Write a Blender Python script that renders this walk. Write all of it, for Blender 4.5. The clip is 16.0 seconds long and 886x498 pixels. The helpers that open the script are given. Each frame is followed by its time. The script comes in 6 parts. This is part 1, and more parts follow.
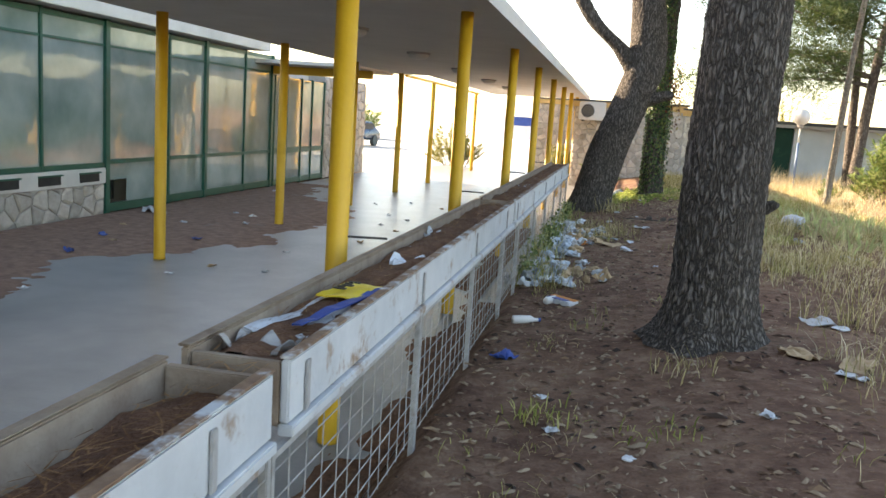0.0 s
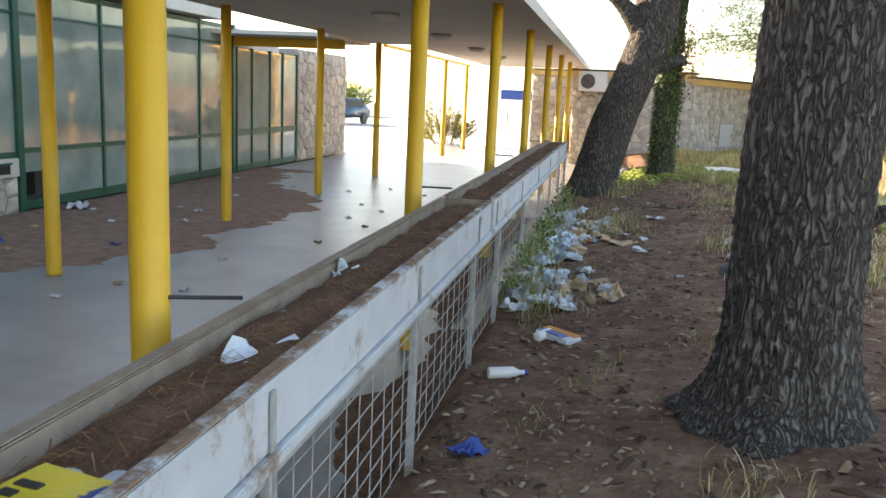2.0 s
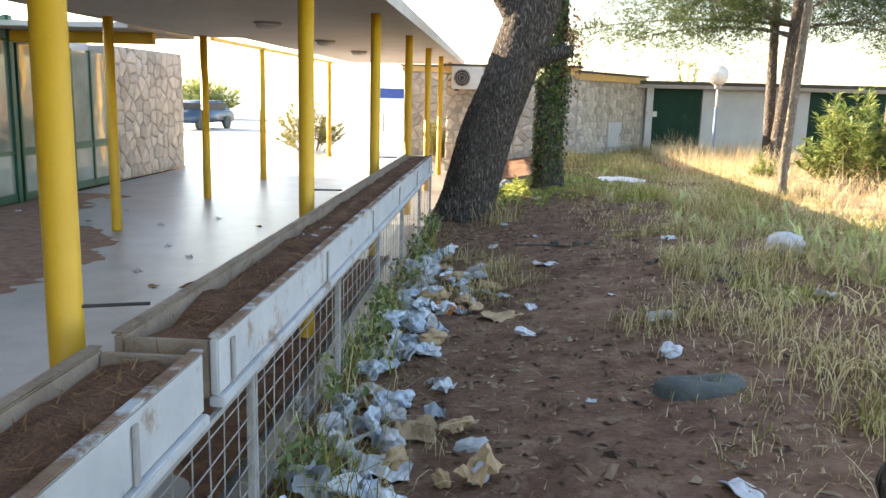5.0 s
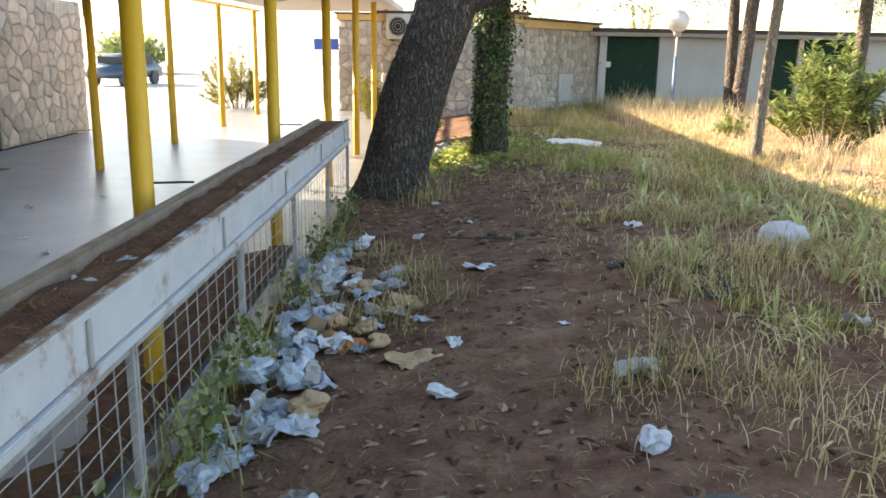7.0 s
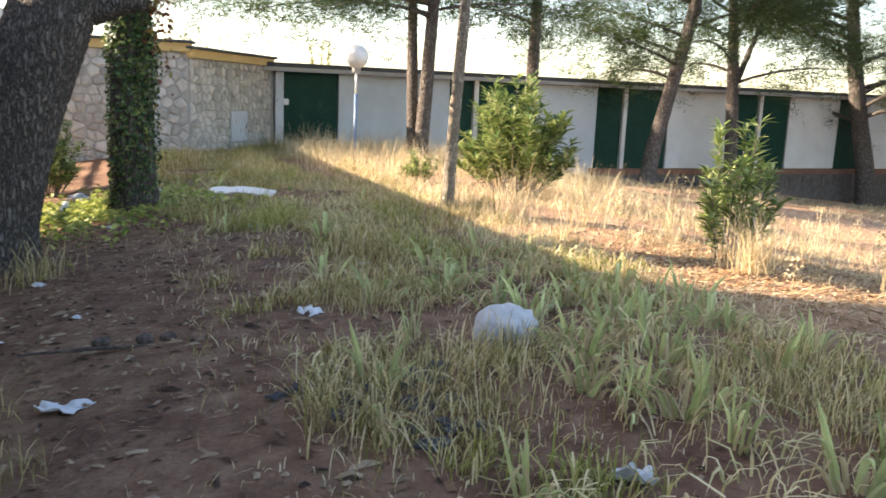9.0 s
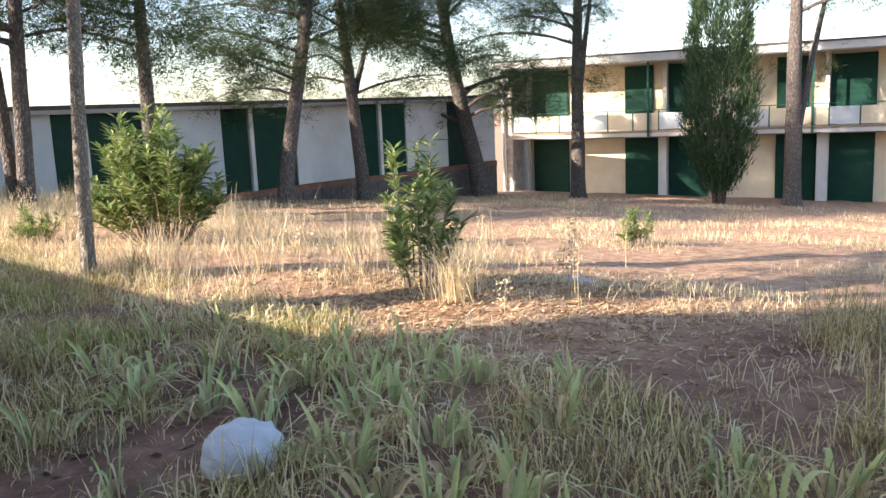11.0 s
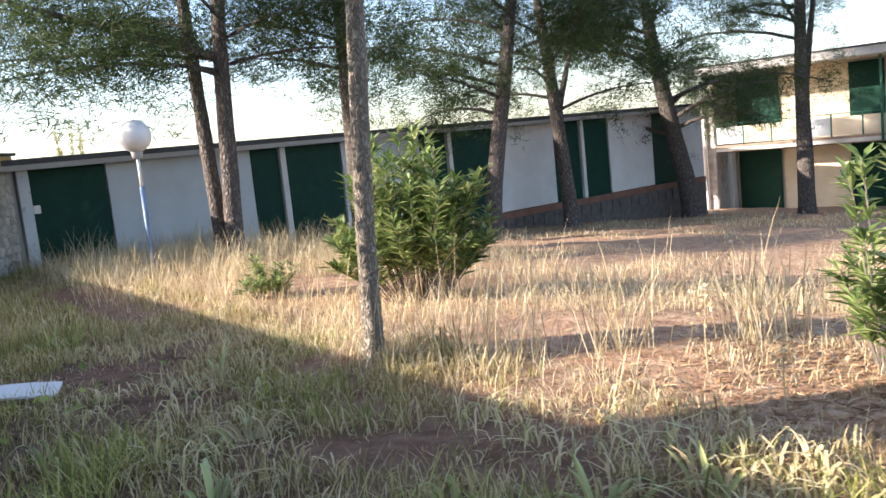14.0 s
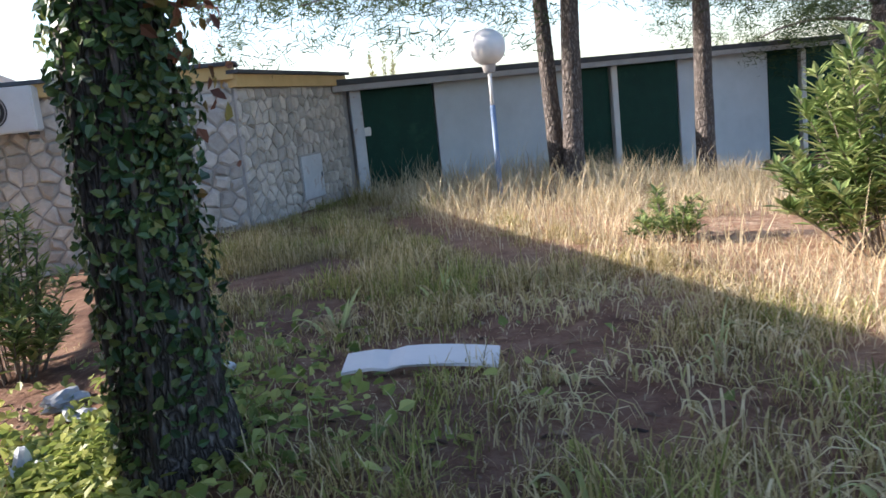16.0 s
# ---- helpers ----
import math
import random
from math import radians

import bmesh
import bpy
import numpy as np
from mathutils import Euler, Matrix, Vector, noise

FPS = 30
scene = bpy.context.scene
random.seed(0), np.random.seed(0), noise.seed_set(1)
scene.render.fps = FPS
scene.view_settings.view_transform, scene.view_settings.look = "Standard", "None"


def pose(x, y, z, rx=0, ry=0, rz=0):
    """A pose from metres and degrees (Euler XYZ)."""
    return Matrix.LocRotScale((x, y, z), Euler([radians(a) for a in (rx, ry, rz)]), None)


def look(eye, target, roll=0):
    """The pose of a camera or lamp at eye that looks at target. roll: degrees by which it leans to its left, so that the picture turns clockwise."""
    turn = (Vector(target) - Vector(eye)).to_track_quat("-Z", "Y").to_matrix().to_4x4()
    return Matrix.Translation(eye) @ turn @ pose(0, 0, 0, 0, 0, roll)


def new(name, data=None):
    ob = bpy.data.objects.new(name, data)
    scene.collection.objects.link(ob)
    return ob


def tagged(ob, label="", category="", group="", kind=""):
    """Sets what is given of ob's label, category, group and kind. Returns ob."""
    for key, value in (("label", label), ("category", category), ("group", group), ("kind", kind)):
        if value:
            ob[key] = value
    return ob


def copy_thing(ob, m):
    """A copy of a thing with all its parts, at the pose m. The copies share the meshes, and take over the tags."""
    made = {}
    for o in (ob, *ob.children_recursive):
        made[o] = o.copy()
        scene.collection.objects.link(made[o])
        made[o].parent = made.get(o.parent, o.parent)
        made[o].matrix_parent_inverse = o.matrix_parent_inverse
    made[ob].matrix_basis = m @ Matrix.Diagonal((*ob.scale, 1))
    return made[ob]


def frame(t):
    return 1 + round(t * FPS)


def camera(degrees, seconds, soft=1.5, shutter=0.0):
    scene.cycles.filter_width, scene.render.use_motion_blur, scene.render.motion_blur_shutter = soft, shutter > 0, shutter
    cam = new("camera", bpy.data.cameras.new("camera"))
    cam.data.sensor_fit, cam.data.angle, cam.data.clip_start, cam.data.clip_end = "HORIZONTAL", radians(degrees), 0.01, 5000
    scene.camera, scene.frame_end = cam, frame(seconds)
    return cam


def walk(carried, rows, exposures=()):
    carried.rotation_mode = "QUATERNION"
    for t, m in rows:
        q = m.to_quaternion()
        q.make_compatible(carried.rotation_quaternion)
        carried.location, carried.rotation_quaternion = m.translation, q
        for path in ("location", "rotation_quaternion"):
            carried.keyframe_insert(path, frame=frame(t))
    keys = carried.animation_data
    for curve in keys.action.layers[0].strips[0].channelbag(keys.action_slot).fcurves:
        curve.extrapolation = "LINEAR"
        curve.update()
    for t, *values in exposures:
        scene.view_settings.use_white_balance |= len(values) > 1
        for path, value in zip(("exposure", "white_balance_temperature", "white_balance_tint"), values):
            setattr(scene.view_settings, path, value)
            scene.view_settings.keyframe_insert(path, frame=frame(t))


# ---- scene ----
# the walk: seconds, eye, yaw to the left of +y, pitch, roll
cam = camera(56.00, 16.0, 1.5, 0.15)
ROWS = [
    (0.0, 0.000, 0.000, 1.500, 11.19, -8.96, 3.79),
    (0.5, 0.045, 0.550, 1.481, 10.01, -7.65, 3.01),
    (1.0, 0.057, 0.991, 1.500, 7.57, -8.53, 4.16),
    (1.5, -0.026, 1.574, 1.474, 8.36, -9.62, 4.43),
    (2.0, -0.093, 2.126, 1.476, 11.21, -10.58, 2.67),
    (2.5, -0.149, 2.614, 1.508, 10.69, -10.47, -0.49),
    (3.0, -0.101, 3.193, 1.495, 10.49, -10.42, -1.20),
    (3.5, -0.047, 3.807, 1.491, 8.01, -10.34, -1.16),
    (4.0, -0.046, 4.329, 1.511, 4.84, -9.52, 0.27),
    (6.5, 0.204, 6.567, 1.625, 3.05, -13.31, 2.02),
    (7.0, 0.264, 7.056, 1.594, 0.38, -13.73, 0.93),
    (7.5, 0.382, 7.559, 1.574, -3.19, -13.06, 0.65),
    (8.0, 0.450, 8.060, 1.475, -6.62, -11.85, 1.75),
    (8.5, 0.588, 8.489, 1.479, -13.43, -10.91, 2.39),
    (9.0, 0.783, 8.940, 1.505, -20.83, -10.49, 2.40),
    (9.5, 0.864, 9.108, 1.562, -31.58, -9.11, 1.27),
    (10.0, 0.863, 9.344, 1.614, -42.66, -9.52, -1.31),
    (12.5, 1.199, 11.390, 1.657, -47.06, -9.55, -2.80),
    (13.0, 1.332, 12.045, 1.592, -45.26, -9.57, -3.86),
    (13.5, 1.322, 12.490, 1.591, -39.42, -7.78, -5.16),
    (14.0, 1.343, 12.976, 1.623, -35.94, -7.19, -5.83),
    (14.5, 1.326, 13.489, 1.590, -35.13, -8.23, -8.11),
    (15.0, 1.211, 14.141, 1.600, -28.87, -8.32, -8.02),
    (15.5, 1.120, 14.753, 1.557, -21.40, -8.15, -6.93),
    (16.0, 0.951, 15.174, 1.544, -17.67, -9.93, -6.05),
]


def heading(x, y, z, yaw, pitch, roll):
    a, b = radians(yaw), radians(pitch)
    return look((x, y, z), (x - math.sin(a) * math.cos(b), y + math.cos(a) * math.cos(b), z + math.sin(b)), roll)


walk(cam, [(t, heading(*row)) for t, *row in ROWS], ((0.0, 2.42, 7800.0, 13.0), (2.5, 2.48, 7700.0, 13.0), (4.0, 2.6, 7600.0, 13.0), (6.3, 2.42, 7550.0, 13.0), (7.5, 2.27, 7500.0, 13.0), (9.0, 2.17, 7000.0, 15.0), (10.0, 2.0, 6500.0, 16.0), (12.5, 1.72, 6150.0, 17.0), (14.5, 1.69, 5950.0, 16.0), (16.0, 1.47, 5750.0, 16.0)))

# ---------------------------------------------------------------- world, sun, exposure
SUN_DIR = Vector((math.cos(radians(-23.5)) * math.cos(radians(22.8)), math.sin(radians(-23.5)) * math.cos(radians(22.8)), -math.sin(radians(22.8))))
world = bpy.data.worlds.new("world")
scene.world = world
world.use_nodes = True
wn = world.node_tree.nodes
sky = wn.new("ShaderNodeTexSky")
sky.sky_type = "NISHITA"
sky.sun_disc = False
sky.sun_elevation = radians(22.8)
sky.sun_rotation = math.atan2(-SUN_DIR.x, -SUN_DIR.y)
sky.air_density, sky.dust_density, sky.ozone_density = 1.0, 1.2, 1.0
wn["Background"].inputs["Strength"].default_value = 0.135
world.node_tree.links.new(sky.outputs["Color"], wn["Background"].inputs["Color"])
sun_data = bpy.data.lights.new("sun", "SUN")
sun_data.energy, sun_data.angle, sun_data.color = 5.0, radians(0.5), (1.0, 0.87, 0.7)
sun_ob = new("sun", sun_data)
sun_ob.matrix_world = look((-40, 20, 25), Vector((-40, 20, 25)) + SUN_DIR)

# ---------------------------------------------------------------- materials


def rgb(c):
    return (c[0], c[1], c[2], 1.0)


def material(name, dark, light, scale=4.0, rough=0.8, metal=0.0, bump=0.3, fine=40.0, stain=None, stain_scale=0.8, stain_at=0.6, object_random=0.0, spec=0.5, stretch=(1, 1, 1), depth=0.02, transl=0.0):
    """A two-scale procedural surface: grain between two colours, optional stains, fine relief."""
    m = bpy.data.materials.new(name)
    m.use_nodes = True
    nt = m.node_tree
    n, l = nt.nodes, nt.links
    b = n["Principled BSDF"]
    co = n.new("ShaderNodeTexCoord")
    mp = n.new("ShaderNodeMapping")
    mp.inputs["Scale"].default_value = stretch
    l.new(co.outputs["Object"], mp.inputs["Vector"])
    no = n.new("ShaderNodeTexNoise")
    no.inputs["Scale"].default_value, no.inputs["Detail"].default_value = scale, 6
    no.inputs["Roughness"].default_value = 0.65
    l.new(mp.outputs["Vector"], no.inputs["Vector"])
    ra = n.new("ShaderNodeValToRGB")
    ra.color_ramp.elements[0].position, ra.color_ramp.elements[1].position = 0.3, 0.7
    ra.color_ramp.elements[0].color, ra.color_ramp.elements[1].color = rgb(dark), rgb(light)
    l.new(no.outputs["Fac"], ra.inputs["Fac"])
    col = ra.outputs["Color"]
    if stain:
        ns = n.new("ShaderNodeTexNoise")
        ns.inputs["Scale"].default_value, ns.inputs["Detail"].default_value = stain_scale, 8
        ns.inputs["Roughness"].default_value = 0.7
        l.new(mp.outputs["Vector"], ns.inputs["Vector"])
        rs = n.new("ShaderNodeValToRGB")
        rs.color_ramp.elements[0].position, rs.color_ramp.elements[1].position = stain_at, stain_at + 0.12
        rs.color_ramp.elements[0].color, rs.color_ramp.elements[1].color = (0, 0, 0, 1), (1, 1, 1, 1)
        l.new(ns.outputs["Fac"], rs.inputs["Fac"])
        mx = n.new("ShaderNodeMix")
        mx.data_type = "RGBA"
        l.new(rs.outputs["Color"], mx.inputs["Factor"])
        l.new(col, mx.inputs["A"])
        mx.inputs["B"].default_value = rgb(stain)
        col = mx.outputs["Result"]
    if object_random:
        oi = n.new("ShaderNodeObjectInfo")
        hs = n.new("ShaderNodeHueSaturation")
        mr = n.new("ShaderNodeMapRange")
        mr.inputs["To Min"].default_value, mr.inputs["To Max"].default_value = 1 - object_random, 1 + object_random
        l.new(oi.outputs["Random"], mr.inputs["Value"])
        l.new(mr.outputs["Result"], hs.inputs["Value"])
        l.new(col, hs.inputs["Color"])
        col = hs.outputs["Color"]
    l.new(col, b.inputs["Base Color"])
    b.inputs["Roughness"].default_value, b.inputs["Metallic"].default_value = rough, metal
    b.inputs["Specular IOR Level"].default_value = spec
    if bump:
        nb = n.new("ShaderNodeTexNoise")
        nb.inputs["Scale"].default_value, nb.inputs["Detail"].default_value = fine, 4
        l.new(mp.outputs["Vector"], nb.inputs["Vector"])
        bp = n.new("ShaderNodeBump")
        bp.inputs["Strength"].default_value, bp.inputs["Distance"].default_value = bump, depth
        l.new(nb.outputs["Fac"], bp.inputs["Height"])
        l.new(bp.outputs["Normal"], b.inputs["Normal"])
    if transl:
        tr = n.new("ShaderNodeBsdfTranslucent")
        l.new(col, tr.inputs["Color"])
        ms = n.new("ShaderNodeMixShader")
        ms.inputs["Fac"].default_value = transl
        out = n["Material Output"]
        l.new(b.outputs["BSDF"], ms.inputs[1])
        l.new(tr.outputs["BSDF"], ms.inputs[2])
        l.new(ms.outputs["Shader"], out.inputs["Surface"])
    return m


def island_material(name, cols, rough=0.6, transl=0.35, spec=0.3):
    """Leaves and blades: each island takes its own shade; light passes through."""
    m = bpy.data.materials.new(name)
    m.use_nodes = True
    n, l = m.node_tree.nodes, m.node_tree.links
    b = n["Principled BSDF"]
    g = n.new("ShaderNodeNewGeometry")
    ra = n.new("ShaderNodeValToRGB")
    while len(ra.color_ramp.elements) < len(cols):
        ra.color_ramp.elements.new(0.5)
    for i, c in enumerate(cols):
        ra.color_ramp.elements[i].position = i / (len(cols) - 1)
        ra.color_ramp.elements[i].color = rgb(c)
    l.new(g.outputs["Random Per Island"], ra.inputs["Fac"])
    l.new(ra.outputs["Color"], b.inputs["Base Color"])
    b.inputs["Roughness"].default_value = rough
    b.inputs["Specular IOR Level"].default_value = spec
    if transl:
        tr = n.new("ShaderNodeBsdfTranslucent")
        l.new(ra.outputs["Color"], tr.inputs["Color"])
        ms = n.new("ShaderNodeMixShader")
        ms.inputs["Fac"].default_value = transl
        l.new(b.outputs["BSDF"], ms.inputs[1])
        l.new(tr.outputs["BSDF"], ms.inputs[2])
        l.new(ms.outputs["Shader"], n["Material Output"].inputs["Surface"])
    return m


M_EARTH = material("earth", (0.055, 0.03, 0.018), (0.15, 0.083, 0.05), 3.0, 0.95, bump=0.8, fine=30, stain=(0.17, 0.12, 0.065), stain_scale=0.5, stain_at=0.55, depth=0.03)
M_CONC = material("worn_concrete", (0.17, 0.175, 0.18), (0.27, 0.27, 0.27), 1.5, 0.33, bump=0.15, fine=60, stain=(0.2, 0.19, 0.18), stain_scale=0.7, stain_at=0.58)
M_LITTER = material("pine_litter", (0.1, 0.042, 0.02), (0.24, 0.115, 0.06), 9.0, 0.95, bump=0.9, fine=70, depth=0.03)
M_DRIFT = material("dusty_drift", (0.15, 0.08, 0.055), (0.3, 0.185, 0.13), 7.0, 0.95, bump=0.7, fine=70, stain=(0.24, 0.2, 0.17), stain_scale=0.9, stain_at=0.6, depth=0.02)
M_PLASTER = material("ceiling_paint", (0.55, 0.52, 0.48), (0.64, 0.61, 0.57), 1.2, 0.9, bump=0.1, stain=(0.45, 0.4, 0.34), stain_scale=0.6, stain_at=0.68)
M_YELLOW = material("yellow_paint", (0.62, 0.33, 0.012), (0.74, 0.43, 0.03), 2.5, 0.5, bump=0.12, fine=25, stain=(0.2, 0.12, 0.05), stain_scale=3.0, stain_at=0.72)
M_WHITE = material("white_paint", (0.42, 0.44, 0.46), (0.56, 0.57, 0.58), 3.0, 0.6, bump=0.15, stain=(0.27, 0.18, 0.12), stain_scale=5.0, stain_at=0.56)
M_PALE = material("pale_render", (0.55, 0.53, 0.49), (0.66, 0.64, 0.6), 1.5, 0.85, bump=0.12, stain=(0.42, 0.38, 0.33), stain_scale=0.8, stain_at=0.66)
M_CREAM = material("cream_render", (0.6, 0.5, 0.35), (0.7, 0.6, 0.43), 1.5, 0.85, bump=0.12, stain=(0.45, 0.37, 0.27), stain_scale=0.9, stain_at=0.67)
M_GREEN = material("dark_green_paint", (0.003, 0.03, 0.019), (0.006, 0.045, 0.028), 3.0, 0.6, spec=0.2, bump=0.1, stain=(0.015, 0.06, 0.035), stain_scale=1.5)
M_FRAME = material("green_frame", (0.006, 0.07, 0.045), (0.012, 0.1, 0.065), 3.0, 0.45, bump=0.08)
M_STONE = material("limestone", (0.36, 0.32, 0.27), (0.55, 0.5, 0.44), 5.0, 0.9, bump=0.6, fine=25, object_random=0.22)
M_MORTAR = material("mortar", (0.34, 0.31, 0.28), (0.46, 0.43, 0.39), 8.0, 0.95, bump=0.5)
M_BARK = material("pine_bark", (0.018, 0.013, 0.01), (0.13, 0.1, 0.08), 9.0, 0.95, bump=1.0, fine=30, stretch=(1, 1, 0.35), depth=0.04)
M_BARK_PALE = material("pale_bark", (0.09, 0.075, 0.06), (0.24, 0.2, 0.16), 10.0, 0.95, bump=0.9, fine=30, stretch=(1, 1, 0.3), depth=0.03)
M_NEEDLE = island_material("pine_needles", [(0.02, 0.04, 0.012), (0.045, 0.075, 0.02), (0.09, 0.11, 0.035)])
M_FASCIA = material("ochre_fascia", (0.55, 0.36, 0.13), (0.66, 0.45, 0.19), 2.0, 0.8, bump=0.1)
M_ROOF = material("roof_felt", (0.05, 0.05, 0.055), (0.1, 0.1, 0.1), 3.0, 0.9, bump=0.3)
M_METAL = material("dark_metal", (0.05, 0.05, 0.05), (0.1, 0.1, 0.1), 5.0, 0.5, 0.6, bump=0.1)

# ---------------------------------------------------------------- mesh helpers


def mesh_of(name, bm, mat, smooth=False):
    me = bpy.data.meshes.new(name)
    bm.to_mesh(me)
    bm.free()
    me.materials.append(mat)
    if smooth:
        me.polygons.foreach_set("use_smooth", [True] * len(me.polygons))
    return me


def thing(name, label, category, place=(0, 0, 0), turn=0.0, group="", kind=""):
    e = new(name)
    e.empty_display_size = 0.1
    e.matrix_world = pose(*place, 0, 0, turn)
    return tagged(e, label, category, group, kind)


def part(name, bm, mat, parent, label="", smooth=False):
    ob = new(name, mesh_of(name, bm, mat, smooth))
    ob.parent = parent
    return tagged(ob, label)


def whole(name, bm, mat, label, category="", kind="", smooth=False, group=""):
    return tagged(new(name, mesh_of(name, bm, mat, smooth)), label, category, group, kind)


def put_box(bm, x0, y0, z0, x1, y1, z1, bev=0.0):
    r = bmesh.ops.create_cube(bm, size=1.0)
    vs = r["verts"]
    bmesh.ops.scale(bm, vec=(x1 - x0, y1 - y0, z1 - z0), verts=vs)
    bmesh.ops.translate(bm, vec=((x0 + x1) / 2, (y0 + y1) / 2, (z0 + z1) / 2), verts=vs)
    if bev:
        es = list({e for v in vs for e in v.link_edges})
        bmesh.ops.bevel(bm, geom=es, offset=bev, segments=2, affect="EDGES")


def box(x0, y0, z0, x1, y1, z1, bev=0.0):
    bm = bmesh.new()
    put_box(bm, x0, y0, z0, x1, y1, z1, bev)
    return bm


def put_tube(bm, pts, radii, sides=10, cap=True, wob=0.0, rng=None):
    """A tube along points with a radius at each."""
    rings = []
    pts = [Vector(p) for p in pts]
    for i, p in enumerate(pts):
        d = (pts[min(i + 1, len(pts) - 1)] - pts[max(i - 1, 0)]).normalized()
        a = d.cross(Vector((0, 1, 0.01))).normalized() if abs(d.y) < 0.9 else d.cross(Vector((1, 0, 0))).normalized()
        b = d.cross(a)
        ring = []
        for k in range(sides):
            an = 2 * math.pi * k / sides
            rr = radii[i] * (1 + (wob * noise.noise(Vector((math.cos(an) * 1.7 + i * 0.37, math.sin(an) * 1.7, p.z * 1.3))) if wob else 0))
            ring.append(bm.verts.new(p + (a * math.cos(an) + b * math.sin(an)) * rr))
        rings.append(ring)
    for r0, r1 in zip(rings, rings[1:]):
        for k in range(sides):
            bm.faces.new((r0[k], r0[(k + 1) % sides], r1[(k + 1) % sides], r1[k]))
    if cap:
        bm.faces.new(rings[-1])
        bm.faces.new(rings[0][::-1])
    return rings


def tube(pts, radii, sides=10, cap=True, wob=0.0):
    bm = bmesh.new()
    put_tube(bm, pts, radii, sides, cap, wob)
    return bm


def sstep(a, b, v):
    s = min(1.0, max(0.0, (v - a) / (b - a)))
    return s * s * (3 - 2 * s)


FLOOR_Z = -0.43


def ground_z(x, y):
    """The lie of the land."""
    z = -0.16 + 0.28 * sstep(-0.8, 1.6, x) + 0.12 * math.exp(-((x - 3) / 2.5) ** 2 - ((y - 14) / 6) ** 2)
    z -= 0.09 * max(0.0, min(x, 45.0) - 5) * sstep(4, 9, x)
    if x < -0.8:
        z = -0.16 - 0.34 * sstep(0.85, 1.15, -x)
    return z


def lumps(x, y):
    if x < -0.9:
        return 0.0
    return (0.035 + 0.03 * sstep(3.5, 5, x)) * noise.noise(Vector((x * 0.9, y * 0.9, 0.3))) + 0.012 * noise.noise(Vector((x * 4, y * 4, 1.3)))


def land(x, y):
    return ground_z(x, y) + lumps(x, y) * (1.0 if x > -0.6 else 0.3)


# ---------------------------------------------------------------- the ground


def build_ground():
    xs = [-900, -300, -120, -60, -30, -15, -9] + [-4 + 1.0 * i for i in range(0, 3)] + [-1.3 + 0.16 * i for i in range(62)] + [8.7 + 0.5 * i for i in range(60)] + [42, 60, 100, 300, 900]
    ys = [-900, -300, -100, -40, -15, -6, -2] + [-1 + 0.16 * i for i in range(170)] + [26.5 + 0.5 * i for i in range(36)] + [50, 80, 140, 300, 900]
    bm = bmesh.new()
    grid = [[bm.verts.new((x, y, land(x, y))) for y in ys] for x in xs]
    for i in range(len(xs) - 1):
        for j in range(len(ys) - 1):
            bm.faces.new((grid[i][j], grid[i + 1][j], grid[i + 1][j + 1], grid[i][j + 1]))
    return whole("ground", bm, M_EARTH, "reddish brown trodden earth with dry pine needles", "ground", "structure", True)


build_ground()
whole("floor", box(-8.0, -6, FLOOR_Z - 0.15, -1.1, 34, FLOOR_Z), M_CONC, "worn grey concrete walkway slab under the canopy", "floor", "structure")

# ---------------------------------------------------------------- the covered walkway
POST_R = [0.9, 4.47, 8.02, 11.78, 15.42, 19.1, 22.75, 26.4, 30.05]
POST_L = [9.15 + 3.7 * i for i in range(-1, 7)]
CEIL = 2.5
whole("ceiling_north", box(-4.75, 20.72, CEIL, -1.2, 32, CEIL + 0.08), M_PLASTER, "off-white painted underside of the narrower canopy end", "ceiling", "structure")
whole("edge_beam", box(-5.37, 20.72, CEIL - 0.06, -5.29, 32, CEIL + 0.01), M_YELLOW, "slim yellow beam along the outer posts", "beam", "structure")
whole("ceiling", box(-5.65, -6, CEIL, -1.2, 20.7, CEIL + 0.08), M_PLASTER, "off-white painted underside of the flat walkway canopy", "ceiling", "structure")
whole("canopy_edge_trim", box(-1.2, -6, CEIL - 0.03, -1.14, 32, CEIL + 0.12), M_PLASTER, "pale weathered edge board of the canopy", "trim", "structure")


def post(x, y, r, label, group):
    p = thing("canopy_post", label, "post", (x, y, FLOOR_Z), group=group)
    part("shaft", tube([(0, 0, 0), (0, 0, 0.02), (0, 0, CEIL - FLOOR_Z)], [r * 1.01, r, r], 20), M_YELLOW, p, smooth=True)
    return p


def build_posts():
    first = post(-1.5, POST_R[0], 0.062, "thick yellow painted steel post carrying the canopy", "canopy posts along the planter")
    for y in POST_R[1:]:
        copy_thing(first, pose(-1.5, y, FLOOR_Z))
    first = post(-5.33, POST_L[0], 0.07, "slim yellow painted steel post of the covered walkway", "canopy posts by the glass wall")
    for y in POST_L[1:]:
        copy_thing(first, pose(-5.33, y, FLOOR_Z))


build_posts()

